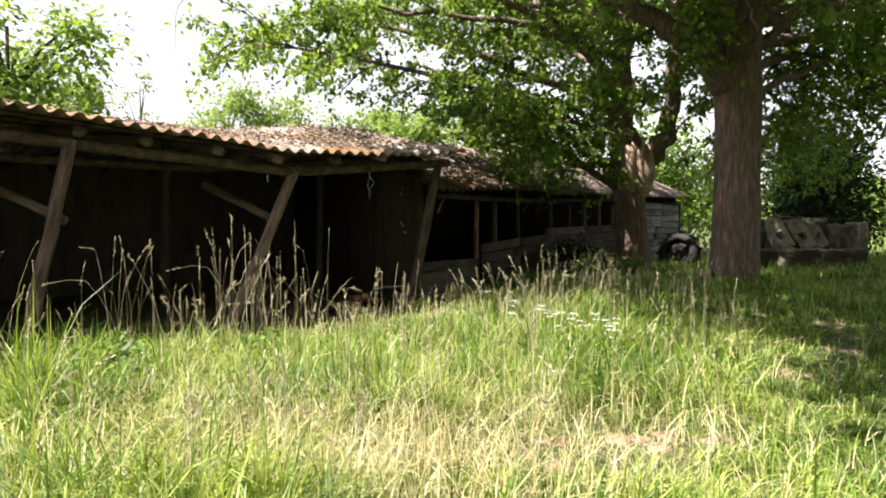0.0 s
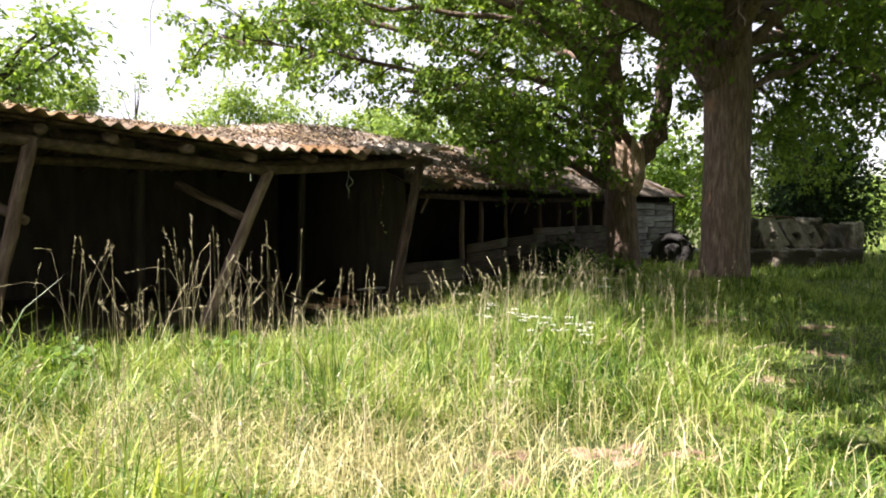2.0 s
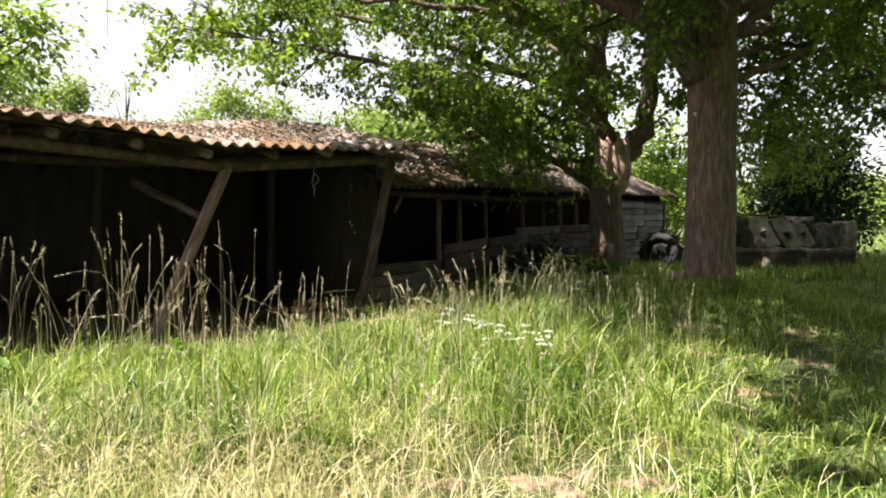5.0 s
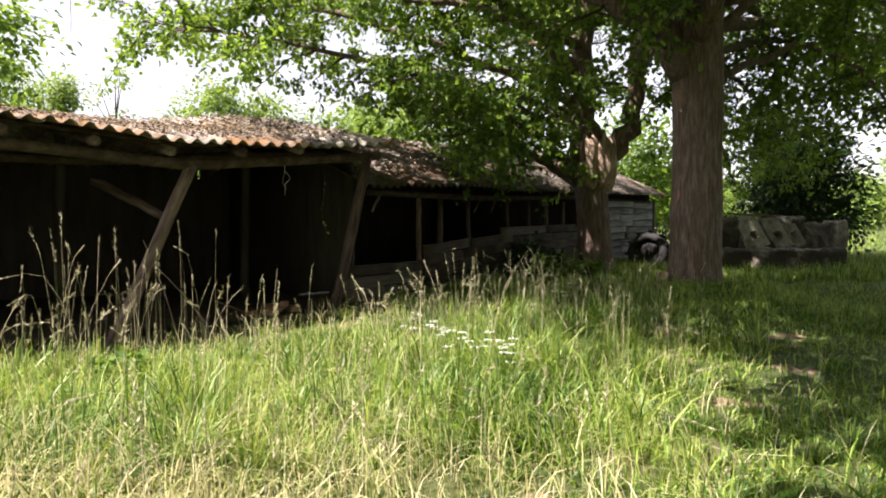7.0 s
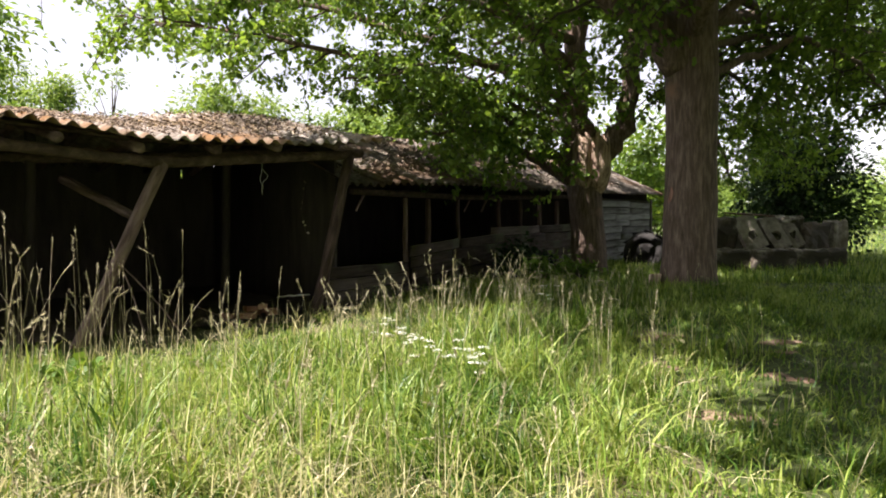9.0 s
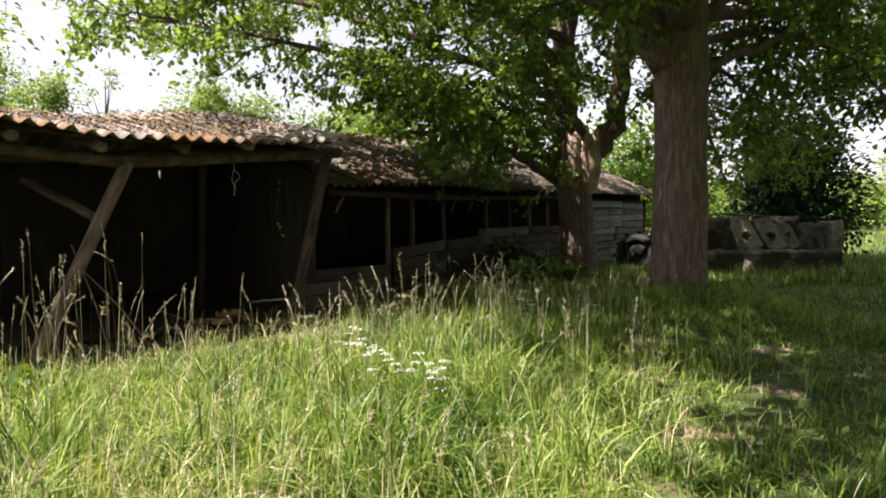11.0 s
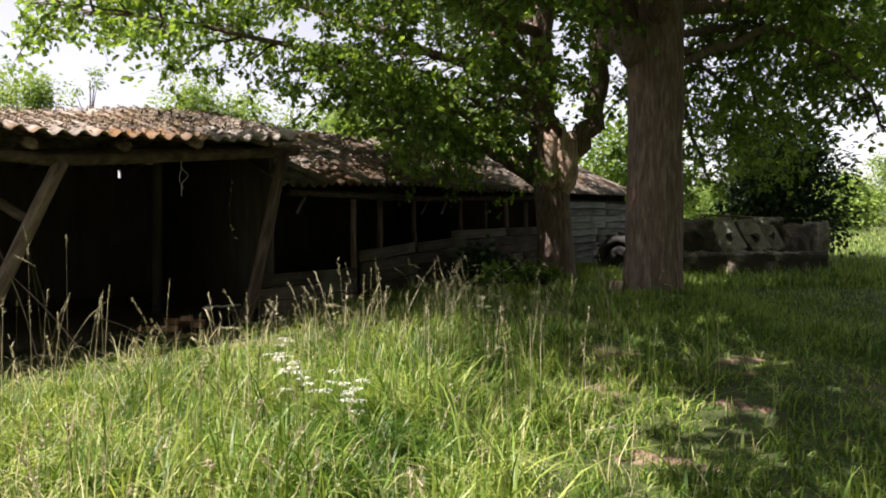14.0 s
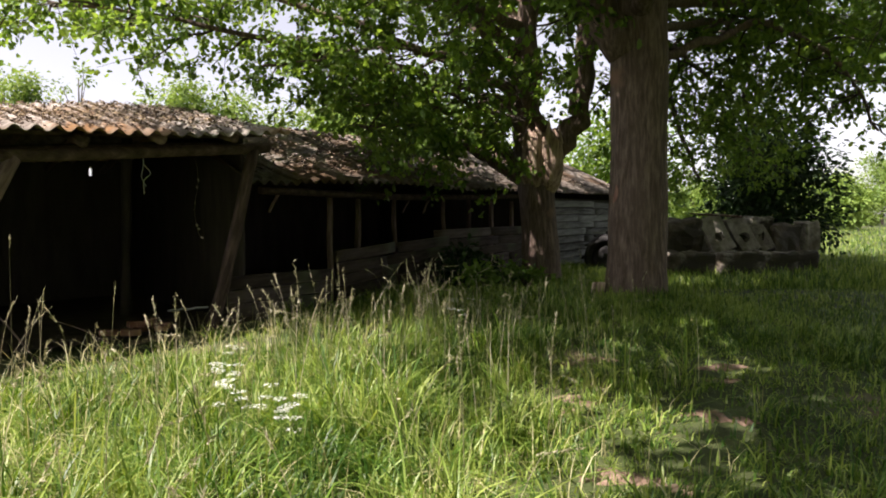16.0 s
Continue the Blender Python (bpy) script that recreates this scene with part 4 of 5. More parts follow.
FAR = (
    (-45, 74, 18, 11, 0), (-33.5, 62, 13.6, 7, 1), (-26.3, 60, 14.5, 4.0, 2), (-18.0, 58, 12.0, 8.5, 3), (-12.5, 60, 11.0, 10, 4), (-66, 70, 24, 13, 5),
    (-6, 62, 11, 8, 6), (1, 66, 12, 9, 7), (8, 70, 12, 9, 8), (16, 92, 7, 9, 9), (24, 98, 7, 9, 10), (32, 100, 8, 10, 11), (41, 98, 6, 9, 12), (50, 98, 8, 10, 13),
    (58, 96, 7, 10, 14), (66, 96, 9, 11, 15), (78, 94, 10, 12, 16), (29, 88, 4, 6, 17), (45, 88, 4, 7, 18), (54, 84, 4.5, 6, 19), (37, 90, 4.5, 7, 20), (-2, 40, 7, 6, 21), (36.5, 60, 4.2, 5.5, 22))
for x, y, h, w, k in FAR:
    thin = k == 2
    far_tree("field_tree", "slender thinly leaved tree beyond the sheds" if thin else "bright green broadleaf tree beyond the field", x, y, h, w, 100 + k, clumps=14 if thin else 30,
             leaves=60 if thin else int(190 * max(1.0, (w / 9) ** 1.6)), size=0.3 if thin else 0.38)


far_tree("young_tree", "young bright-leaved tree behind the open shed", -9.3, 14.8, 6.2, 4.4, 131, mat=M_LEAF, clumps=34, leaves=230, size=0.17, trunk=0.06)


# unseen tree row, added behind and beside the camera to block sky light
for k, (x, y, h) in enumerate(((-10, -9, 12), (-4, -11, 13), (2, -10, 12), (8, -10, 13), (14, -6, 13), (18, 1, 13), (19.5, 9, 12))):
    far_tree("sky_blocking_tree", "unseen broadleaf tree added to block sky light from behind the camera", x, y, h, 8.5, 140 + k, clumps=34, leaves=70, size=0.85)


def shrub(name, label, x, y, height, width, seed, mat, size=0.12, count=2600):
    g = np.random.default_rng(seed)
    t = empty(name, label, "bush", m=pose(x, y, float(ground_z(x, y))))
    wood, cen, dirs = [], [], []
    for c in range(34):
        a, rr, f = g.uniform(0, 6.28), width * 0.5 * math.sqrt(g.random()), g.uniform(0.3, 1.0)
        p = np.array([rr * math.cos(a), rr * math.sin(a), height * f * (1 - 0.45 * (rr / (width * 0.5)) ** 2)])
        wood.append((np.array([(p[0] * 0.2, p[1] * 0.2, -0.05), p * (0.6, 0.6, 0.5), p]), np.array([0.02, 0.014, 0.006])))
        k = count // 34
        off = g.normal(0, 1, (k, 3)) * min(height, width) * 0.13
        cen.append(p + off), dirs.append(off + g.normal(0, 0.1, (k, 3)))
    tagged(part("branchwork", tubes_mesh("branchwork", wood, M_TWIG, 3), t), kind="stuff")
    cen, dirs = np.vstack(cen), np.vstack(dirs)
    part("crown", leaves_mesh("crown", cen, dirs, size, mat, seed), t)


# stands in for shaded foliage hanging from the oak crown
shrub("shaded_leaf_mass", "bush in place of shaded hanging oak foliage, behind the concrete slabs", 10.9, 19.9, 3.9, 2.7, 41, M_SHADE_LEAF, 0.13, 11000)
shrub("elder_bush", "green elder bush behind the end of the long shed", 8.2, 24.5, 4.0, 4.2, 45, M_LEAF, 0.17, 6500)
shrub("nettle_clump", "nettle clump at the foot of the forked oak", 3.2, 13.1, 0.5, 0.6, 42, M_HERB, 0.08, 260)
# bramble takes the shade-darkened leaf, as if out of the sun
shrub("bramble", "bramble by the shed boards, shade put into its leaf colour", 2.6, 13.4, 0.7, 1.0, 43, M_SHADE_LEAF, 0.09, 900)
shrub("nettle_clump", "bright nettle clump by the leaning post", -2.6, 5.2, 0.34, 0.6, 44, M_HERB, 0.09, 320)

for k, (x, y, h) in enumerate(((-1.6, 6.3, 0.22), (2.75, 12.6, 0.4), (3.5, 12.7, 0.34))):
    shrub("nettle_clump", "bright nettle clump in the grass before the shed", x, y, h, 0.6, 80 + k, M_HERB, 0.1, 300)

M_TAN = material("dry_bare_soil", [(0.3, (0.13, 0.085, 0.055)), (0.5, (0.22, 0.15, 0.105)), (0.72, (0.33, 0.24, 0.175))], scale=9, bump=0.9, bump_scale=45)


def soil_patch(x, y, rx, ry, seed):
    """A thin uneven sheet of bare soil with a frayed outline."""
    g = np.random.default_rng(seed)
    n, k = 40, 7
    a = np.arange(n) * 2 * np.pi / n
    edge = 1 + 0.22 * np.sin(3 * a + seed) + 0.13 * np.sin(7 * a + 2 * seed) + g.normal(0, 0.05, n)
    r = (np.arange(1, k + 1) / k)[:, None] * edge[None]
    px, py = x + rx * r * np.cos(a)[None], y + ry * r * np.sin(a)[None]
    lump = 0.012 * (1 - np.arange(1, k + 1) / k)[:, None] * (1 + g.normal(0, 0.5, (k, n)))
    pz = ground_z(px, py) + np.where(np.arange(1, k + 1)[:, None] == k, -0.01, 0.006) + np.maximum(lump, 0)
    v = np.vstack([np.stack([px, py, pz], -1).reshape(-1, 3), [[x, y, float(ground_z(x, y)) + 0.02]]])
    i, j = np.meshgrid(np.arange(k - 1), np.arange(n), indexing="ij")
    q = np.stack([i * n + j, (i + 1) * n + j, (i + 1) * n + (j + 1) % n, i * n + (j + 1) % n], -1).reshape(-1, 4)
    c = np.stack([np.full(n, k * n), np.arange(n), (np.arange(n) + 1) % n], -1)
    tagged(new("bare_soil", mesh_of("bare_soil", v, [q, c], True, M_TAN)), "patch of dry tan bare soil in the grass", "soil", kind="structure")


g = np.random.default_rng(61)
for k, (x, y) in enumerate(((0.72, 3.62), (1.12, 3.9), (1.6, 3.95), (0.25, 3.35), (3.1, 7.6), (2.78, 6.6), (3.7, 6.4), (4.05, 7.3), (2.9, 5.4))):
    for c in range(3):
        soil_patch(x + g.normal(0, 0.16), y + g.normal(0, 0.1), g.uniform(0.06, 0.16), g.uniform(0.04, 0.09), 3 + 3 * k + c)

# ---- grass ----


def blades(name, label, xy, height, width, lean, seed, mat, seg=3, aim=None):
    """Curved tapering blades at xy, one mesh."""
    g = np.random.default_rng(seed)
    n = len(xy)
    z0 = ground_z(xy[:, 0], xy[:, 1]) - 0.02
    a = g.uniform(0, 2 * np.pi, n) if aim is None else aim + g.normal(0, 0.75, n)
    bend = np.abs(g.normal(lean, lean * 0.6, n)) * height
    dx, dy = np.cos(a) * bend, np.sin(a) * bend
    wa = a + np.pi / 2 + g.normal(0, 0.5, n)
    wx, wy = np.cos(wa) * width / 2, np.sin(wa) * width / 2
    rows = []
    for k in range(seg + 1):
        f = k / seg
        cx, cy = xy[:, 0] + dx * f ** 2, xy[:, 1] + dy * f ** 2
        cz = z0 + height * f - 0.45 * bend * f ** 3
        if k == seg:
            rows.append(np.stack([cx, cy, cz], -1))
        else:
            w = 1 - 0.55 * f
            rows.append(np.stack([cx - wx * w, cy - wy * w, cz], -1))
            rows.append(np.stack([cx + wx * w, cy + wy * w, cz], -1))
    v = np.stack(rows, 1)
    per = 2 * seg + 1
    o = np.arange(n)[:, None] * per
    quads = np.vstack([o + np.array([[2 * k, 2 * k + 1, 2 * k + 3, 2 * k + 2]]) for k in range(seg - 1)])
    tris = o + np.array([[2 * seg - 2, 2 * seg - 1, 2 * seg]])
    return tagged(new(name, mesh_of(name, v.reshape(-1, 3), [quads, tris], False, mat)), label, "grass", kind="stuff")


def outside_sheds(x, y, margin=0.15):
    ra = (x - OA[0]) * NA[0] + (y - OA[1]) * NA[1]
    sa = (x - OA[0]) * UA[0] + (y - OA[1]) * UA[1]
    rb = (x - OB[0]) * NB[0] + (y - OB[1]) * NB[1]
    return ~(((ra > 0.45 - margin) & (sa < 0.3)) | (rb > -0.08 - margin))


def scatter(count, seed, near=2.4, far=13.0, power=1.0, half=0.72):
    """Places spread over the wedge of meadow on this side of the sheds, thinning with distance."""
    g = np.random.default_rng(seed)
    y = near + (far - near) * g.random(count) ** power
    x = (g.random(count) * 2 - 1) * (half * y + 0.6) + 0.35 * y * 0.3 + 0.5
    keep = outside_sheds(x, y)
    for t in (T1, T2):
        keep &= (x - t[0]) ** 2 + (y - t[1]) ** 2 > 0.2
    return np.stack([x, y], -1)[keep]


def lushness(xy):
    """1 in the tall stand by the sheds, 0 on the short grass under the straight oak."""
    side = (xy[:, 0] - 1.2) - 0.42 * (xy[:, 1] - 3.5)
    lush = 0.55 * np.exp(-((xy[:, 0] - 1.0) / 1.7) ** 2 - ((xy[:, 1] - 5.7) / 1.2) ** 2)
    return np.clip(0.5 - side * 0.35 + lush, 0.0, 1.25)


def bare(xy):
    """How bare the dry patch is."""
    return np.exp(-(((xy[:, 0] - 0.95) / 0.8) ** 2 + ((xy[:, 1] - 3.75) / 0.55) ** 2)) + sum(0.85 * np.exp(-(((xy[:, 0] - x) / 0.42) ** 2 + ((xy[:, 1] - y) / 0.3) ** 2)) for x, y in ((3.1, 7.6), (2.75, 6.6), (3.7, 6.4), (4.1, 7.3), (2.9, 5.4)))


def front_gap(xy):
    """Metres before the front of the nearer shed."""
    ra = (xy[:, 0] - OA[0]) * NA[0] + (xy[:, 1] - OA[1]) * NA[1]
    rb = (xy[:, 0] - OB[0]) * NB[0] + (xy[:, 1] - OB[1]) * NB[1]
    return -np.maximum(ra, rb)


def front_factor(xy):
    """Tall growth along the far end of the open shed, low growth by its corner and the long shed."""
    s = (xy[:, 0] - OA[0]) * UA[0] + (xy[:, 1] - OA[1]) * UA[1]
    gap = front_gap(xy)
    low = np.clip(0.08 + 0.19 * gap, 0.1, 1.05)
    tall = np.clip(0.05 + 0.17 * gap, 0.1, 1.0)
    high = np.clip(0.34 + 0.3 * gap, 0.34, 1.15)
    w, w2 = np.clip((-1.6 - s) / 1.6, 0, 1), np.clip(-3.1 - s, 0, 1)
    return low * (1 - w) + (tall * (1 - w2) + high * w2) * w


def dryness(xy):
    """How much dead straw stands among the green."""
    return np.exp(-((xy[:, 0] + 0.4) / 1.8) ** 2 - ((xy[:, 1] - 3.6) / 0.95) ** 2)


def tufts(count, per, seed, near, far, radius):
    """Blade places gathered in tufts, with each tuft's own height and lean."""
    g = np.random.default_rng(seed)
    c = scatter(count, seed, near, far, 0.8)
    c = c[g.random(len(c)) > 0.88 * bare(c)]
    open_ground = value_noise(c[:, 0] * 2.1 + 12, c[:, 1] * 2.1 + 17, 19) + g.normal(0, 0.12, len(c)) < 0.27
    c = c[~(open_ground & (g.random(len(c)) < 0.75))]
    c = c[g.random(len(c)) < np.clip(0.6 + 0.4 * front_gap(c), 0.6, 1)]
    k = g.poisson(per * g.uniform(0.4, 1.7, len(c))) + 3
    own = np.repeat(np.minimum(g.lognormal(-0.12, 0.42, len(c)), 1.7), k)
    aim = np.repeat(g.uniform(0, 6.28, len(c)), k)
    size = np.repeat(g.uniform(0.6, 1.6, len(c)), k)
    xy = np.repeat(c, k, axis=0) + g.normal(0, radius, (k.sum(), 2)) * size[:, None]
    ok = outside_sheds(xy[:, 0], xy[:, 1])
    return xy[ok], own[ok], aim[ok]


def swell(xy):
    """Waves of higher and lower growth, a metre or so across."""
    return 0.45 + 1.05 * value_noise(xy[:, 0] * 1.15 + 40, xy[:, 1] * 1.15 + 40, 9) ** 1.4 + 0.35 * (value_noise(xy[:, 0] * 3.1 + 4, xy[:, 1] * 3.1 + 8, 29) - 0.5)


for seed, count, per, near, far, hmin, hmax, wid in ((1, 6400, 15, 2.2, 8.5, 0.1, 0.52, 0.0115), (2, 6000, 12, 6.5, 16.0, 0.1, 0.44, 0.0115), (4, 5000, 1, 2.2, 9.0, 0.06, 0.25, 0.012)):
    xy, own, aim = tufts(count, per, seed, near, far, 0.05)
    g = np.random.default_rng(seed + 70)
    h = 0.7 * (1 + 0.4 * np.clip((-1.3 - xy[:, 0]) / 1.2, 0, 1)) * (1 - 0.6 * np.clip(bare(xy), 0, 1)) * (1 - 0.3 * dryness(xy)) * front_factor(xy) * (hmin + (hmax - hmin) * g.beta(2, 2.2, len(xy))) * (0.5 + 0.75 * lushness(xy)) * swell(xy) * own
    blades("meadow_grass", "long green meadow grass, tufted and uneven", xy, h, wid * g.uniform(0.4, 1.35, len(xy)), 0.68, seed + 5, M_GRASS, seg=3, aim=aim)
xy = scatter(115000, 3, 2.2, 10.5, 0.8)
g = np.random.default_rng(73)
xy = xy[g.random(len(xy)) < (0.06 * np.clip(lushness(xy) * 2, 0, 1) + 0.75 * dryness(xy)) * (1 - 0.5 * np.clip(bare(xy), 0, 1))]
blades("dry_grass", "dead straw-coloured grass between the green", xy, 0.08 + 0.34 * g.random(len(xy)) * (0.5 + 0.6 * lushness(xy)), 0.006 * g.uniform(0.5, 1.4, len(xy)), 0.7, 8, M_STRAW)

# the rest of the meadow round the path
g = np.random.default_rng(15)
xy = np.stack([g.uniform(-14, 18, 46000), g.uniform(-9, 22, 46000)], -1)
wedge = (xy[:, 1] > 2.3) & (np.abs(xy[:, 0] - 0.105 * xy[:, 1] - 0.5) < 0.72 * xy[:, 1] + 0.6) & (xy[:, 1] < 16)
xy = xy[outside_sheds(xy[:, 0], xy[:, 1]) & ~wedge]
blades("meadow_grass", "meadow grass round the path", xy, 0.12 + 0.25 * g.random(len(xy)), 0.016 * g.uniform(0.6, 1.3, len(xy)), 0.6, 16, M_GRASS, seg=2)

# far meadow: broader tufts out to the hedge
g = np.random.default_rng(12)
y = 13 + 55 * g.random(60000) ** 1.8
x = (g.random(60000) * 2 - 1) * 0.8 * y + 0.3 * y
xy = np.stack([x, y], -1)[outside_sheds(x, y)]
blades("far_meadow_grass", "shaded and sunlit grass towards the field", xy, 0.1 + 0.2 * g.random(len(xy)), 0.012 + 0.0007 * xy[:, 1], 0.4, 13, M_GRASS, seg=2)


def stalks(name, label, xy, height, seed, mat, head=True):
    """Upright flowering stalks with feathery seed heads, one mesh."""
    g = np.random.default_rng(seed)
    vs, fs, base = [], [], 0
    for (px, py), h in zip(xy, height):
        a, ln, dr = g.uniform(0, 6.28), g.uniform(0.05, 0.7) * h * g.random(), g.random() ** 6
        d = np.array([math.cos(a), math.sin(a), 0])
        z = float(ground_z(px, py))
        p = spline([(px, py, z - 0.02), np.array([px, py, z + h * 0.5]) + d * ln * 0.3, np.array([px, py, z + h * 0.9]) + d * ln * 0.75, np.array([px, py, z + h * (1.0 - 0.12 * dr)]) + d * ln * (0.9 + 0.5 * dr)], 7)
        v, q, c = tube(p, np.linspace(0.0019, 0.0009, 7), 3)
        vs.append(v), fs.append(np.vstack([q[:, [0, 1, 2]], q[:, [0, 2, 3]], c]) + base)
        base += len(v)
        if head:
            hl, wide = g.uniform(0.08, 0.22), g.uniform(0.15, 0.75)
            t = (p[-1] - p[-2])
            t = t / np.linalg.norm(t)
            k = 26
            f = g.random(k)[:, None]
            c0 = p[-1] + t * (f - 0.35) * hl
            out = g.normal(0, 1, (k, 3)) * wide + t
            out /= np.linalg.norm(out, axis=1)[:, None]
            tip = c0 + out * g.uniform(0.014, 0.036, (k, 1))
            w = np.cross(out, g.normal(0, 1, (k, 3)))
            w = w / np.linalg.norm(w, axis=1)[:, None] * 0.0032
            v = np.stack([c0 - w, c0 + w, tip], 1).reshape(-1, 3)
            vs.append(v), fs.append(np.arange(3 * k).reshape(-1, 3) + base)
            base += len(v)
    return tagged(new(name, mesh_of(name, np.vstack(vs), np.vstack(fs), False, mat)), label, "grass", kind="stuff")


xy = scatter(9500, 31, 2.6, 11, 0.9)
g = np.random.default_rng(32)
lu = lushness(xy)
keep = g.random(len(xy)) < (0.075 * np.clip(lu * 1.4 - 0.3, 0, 1.2)) * np.clip(front_gap(xy) * 0.45 - 0.6, 0.01, 1)
xy = xy[keep]
stalks("seeding_grass", "pale seeding grass stalks above the meadow", xy, (0.32 + 0.3 * g.random(len(xy))) * (0.75 + 0.45 * lushness(xy)), 33, M_SEED)
# the tall stand in front of the open shed
n, m = 170, 26
tuft_s = np.where(g.random(m) < 0.84, g.uniform(-7.4, -2.9, m), g.uniform(-2.2, 3.4, m))
tuft_b, tuft_h = np.where(tuft_s < -2.2, g.uniform(-2.0, -0.2, m), g.uniform(-3.0, -0.9, m)), g.uniform(0.45, 1.0, m) * np.where(tuft_s < -2.5, 1.25, 0.75)
pick = g.integers(0, m, n)
s = tuft_s[pick] + g.normal(0, 0.2, n)
b = np.minimum(tuft_b[pick] + g.normal(0, 0.2, n), -0.15)
xy = np.stack([at_a(p, q, 0)[:2] for p, q in zip(s, b)])
stalks("tall_grass_stalks", "tall dry grass stalks before the dark shed", xy, tuft_h[pick] * (0.5 + 0.6 * g.random(n) ** 1.2), 34, M_SEED)

# coarse arching tussocks that break the outline of the stand
g = np.random.default_rng(91)
c = scatter(900, 92, 3.4, 12.0, 0.95)
c = c[g.random(len(c)) < 0.02 + 0.4 * lushness(c) * np.clip(1.2 - bare(c) * 2, 0, 1)]
k = g.integers(16, 46, len(c))
tall = np.repeat(g.uniform(0.3, 0.75, len(c)) * (0.25 + 0.75 * front_factor(c)) * (1 - 0.3 * dryness(c)), k)
xy = np.repeat(c, k, axis=0) + g.normal(0, 0.055, (k.sum(), 2))
ok = outside_sheds(xy[:, 0], xy[:, 1])
xy, tall = xy[ok], tall[ok]
blades("grass_tussocks", "coarse green tussocks with arching blades", xy, tall * g.uniform(0.5, 1.1, len(xy)), 0.01 * g.uniform(0.6, 1.3, len(xy)), 0.85, 93, M_GRASS, seg=5)
dry = g.random(len(xy)) < 0.1
blades("dry_grass", "straw blades standing in the tussocks", xy[dry] + g.normal(0, 0.04, (dry.sum(), 2)), tall[dry] * g.uniform(0.7, 1.2, dry.sum()), 0.006 * g.uniform(0.6, 1.3, dry.sum()), 0.55, 94, M_STRAW, seg=5)

# the taller tussocks before the forked oak
g = np.random.default_rng(121)
c = np.stack([g.normal(2.0, 0.55, 34), g.normal(7.9, 0.75, 34)], -1)
k = g.integers(26, 60, len(c))
tall = np.repeat(g.uniform(0.26, 0.5, len(c)), k)
aim = np.repeat(g.uniform(0, 6.28, len(c)), k)
xy = np.repeat(c, k, axis=0) + g.normal(0, 0.07, (k.sum(), 2))
blades("grass_tussocks", "tall arching tussocks with seed heads before the forked oak", xy, tall * g.uniform(0.5, 1.1, len(xy)), 0.0105 * g.uniform(0.6, 1.3, len(xy)), 0.75, 122, M_GRASS, seg=4, aim=aim)
pick = g.integers(0, len(c), 95)
stalks("seeding_grass", "pale seeding stalks standing in the tussocks", c[pick] + g.normal(0, 0.09, (95, 2)), g.uniform(0.34, 0.68, 95), 123, M_SEED)

# short turf under the straight oak
g = np.random.default_rng(98)
xy = np.stack([g.uniform(1.8, 11.0, 30000), 3.6 + 12.5 * g.random(30000) ** 1.15], -1)
xy = xy[outside_sheds(xy[:, 0], xy[:, 1]) & (np.hypot(xy[:, 0] - T2[0], xy[:, 1] - T2[1]) > 0.45) & (g.random(len(xy)) > 0.6 * bare(xy)) & (np.abs(xy[:, 0] - 1.5) < 0.8 * xy[:, 1])]
blades("short_turf", "short green turf under the straight oak", xy, (0.05 + 0.13 * g.random(len(xy))) * (0.6 + 0.8 * value_noise(xy[:, 0] * 0.9 + 3, xy[:, 1] * 0.9 + 3, 37)), 0.014 * g.uniform(0.6, 1.3, len(xy)), 0.6, 99, M_GRASS, seg=2)

# low shaded growth along the front of the long shed
g = np.random.default_rng(95)
s, b = g.uniform(-1.6, 7.5, 15000), -0.1 - 2.6 * g.random(15000)
xy = np.stack([OB[0] + s * UB[0] + b * NB[0], OB[1] + s * UB[1] + b * NB[1]], -1)
xy = xy[outside_sheds(xy[:, 0], xy[:, 1]) & (np.hypot(xy[:, 0] - T1[0], xy[:, 1] - T1[1]) > 0.42)]
blades("shed_edge_grass", "low grass along the front of the long shed", xy, (0.08 + 0.2 * g.random(len(xy))) * (0.5 + value_noise(xy[:, 0] * 1.4, xy[:, 1] * 1.4, 33)), 0.012 * g.uniform(0.6, 1.3, len(xy)), 0.6, 96, M_GRASS, seg=3)

# grass round the straight oak's foot, placed to hide its base from the camera
g = np.random.default_rng(97)
xy = np.stack([g.normal(4.3, 0.85, 7500), g.normal(9.6, 0.6, 7500)], -1)
off = np.hypot(xy[:, 0] - T2[0], xy[:, 1] - T2[1])
xy, off = xy[off > 0.47], off[off > 0.47]
blades("oak_foot_grass", "long grass round the foot of the oak, placed to hide its base from the camera", xy, 0.2 * np.exp(-(off / 1.2) ** 2) * g.uniform(0.45, 1.1, len(xy)) + 0.1, 0.012 * g.uniform(0.6, 1.3, len(xy)), 0.5, 98, M_GRASS, seg=4)


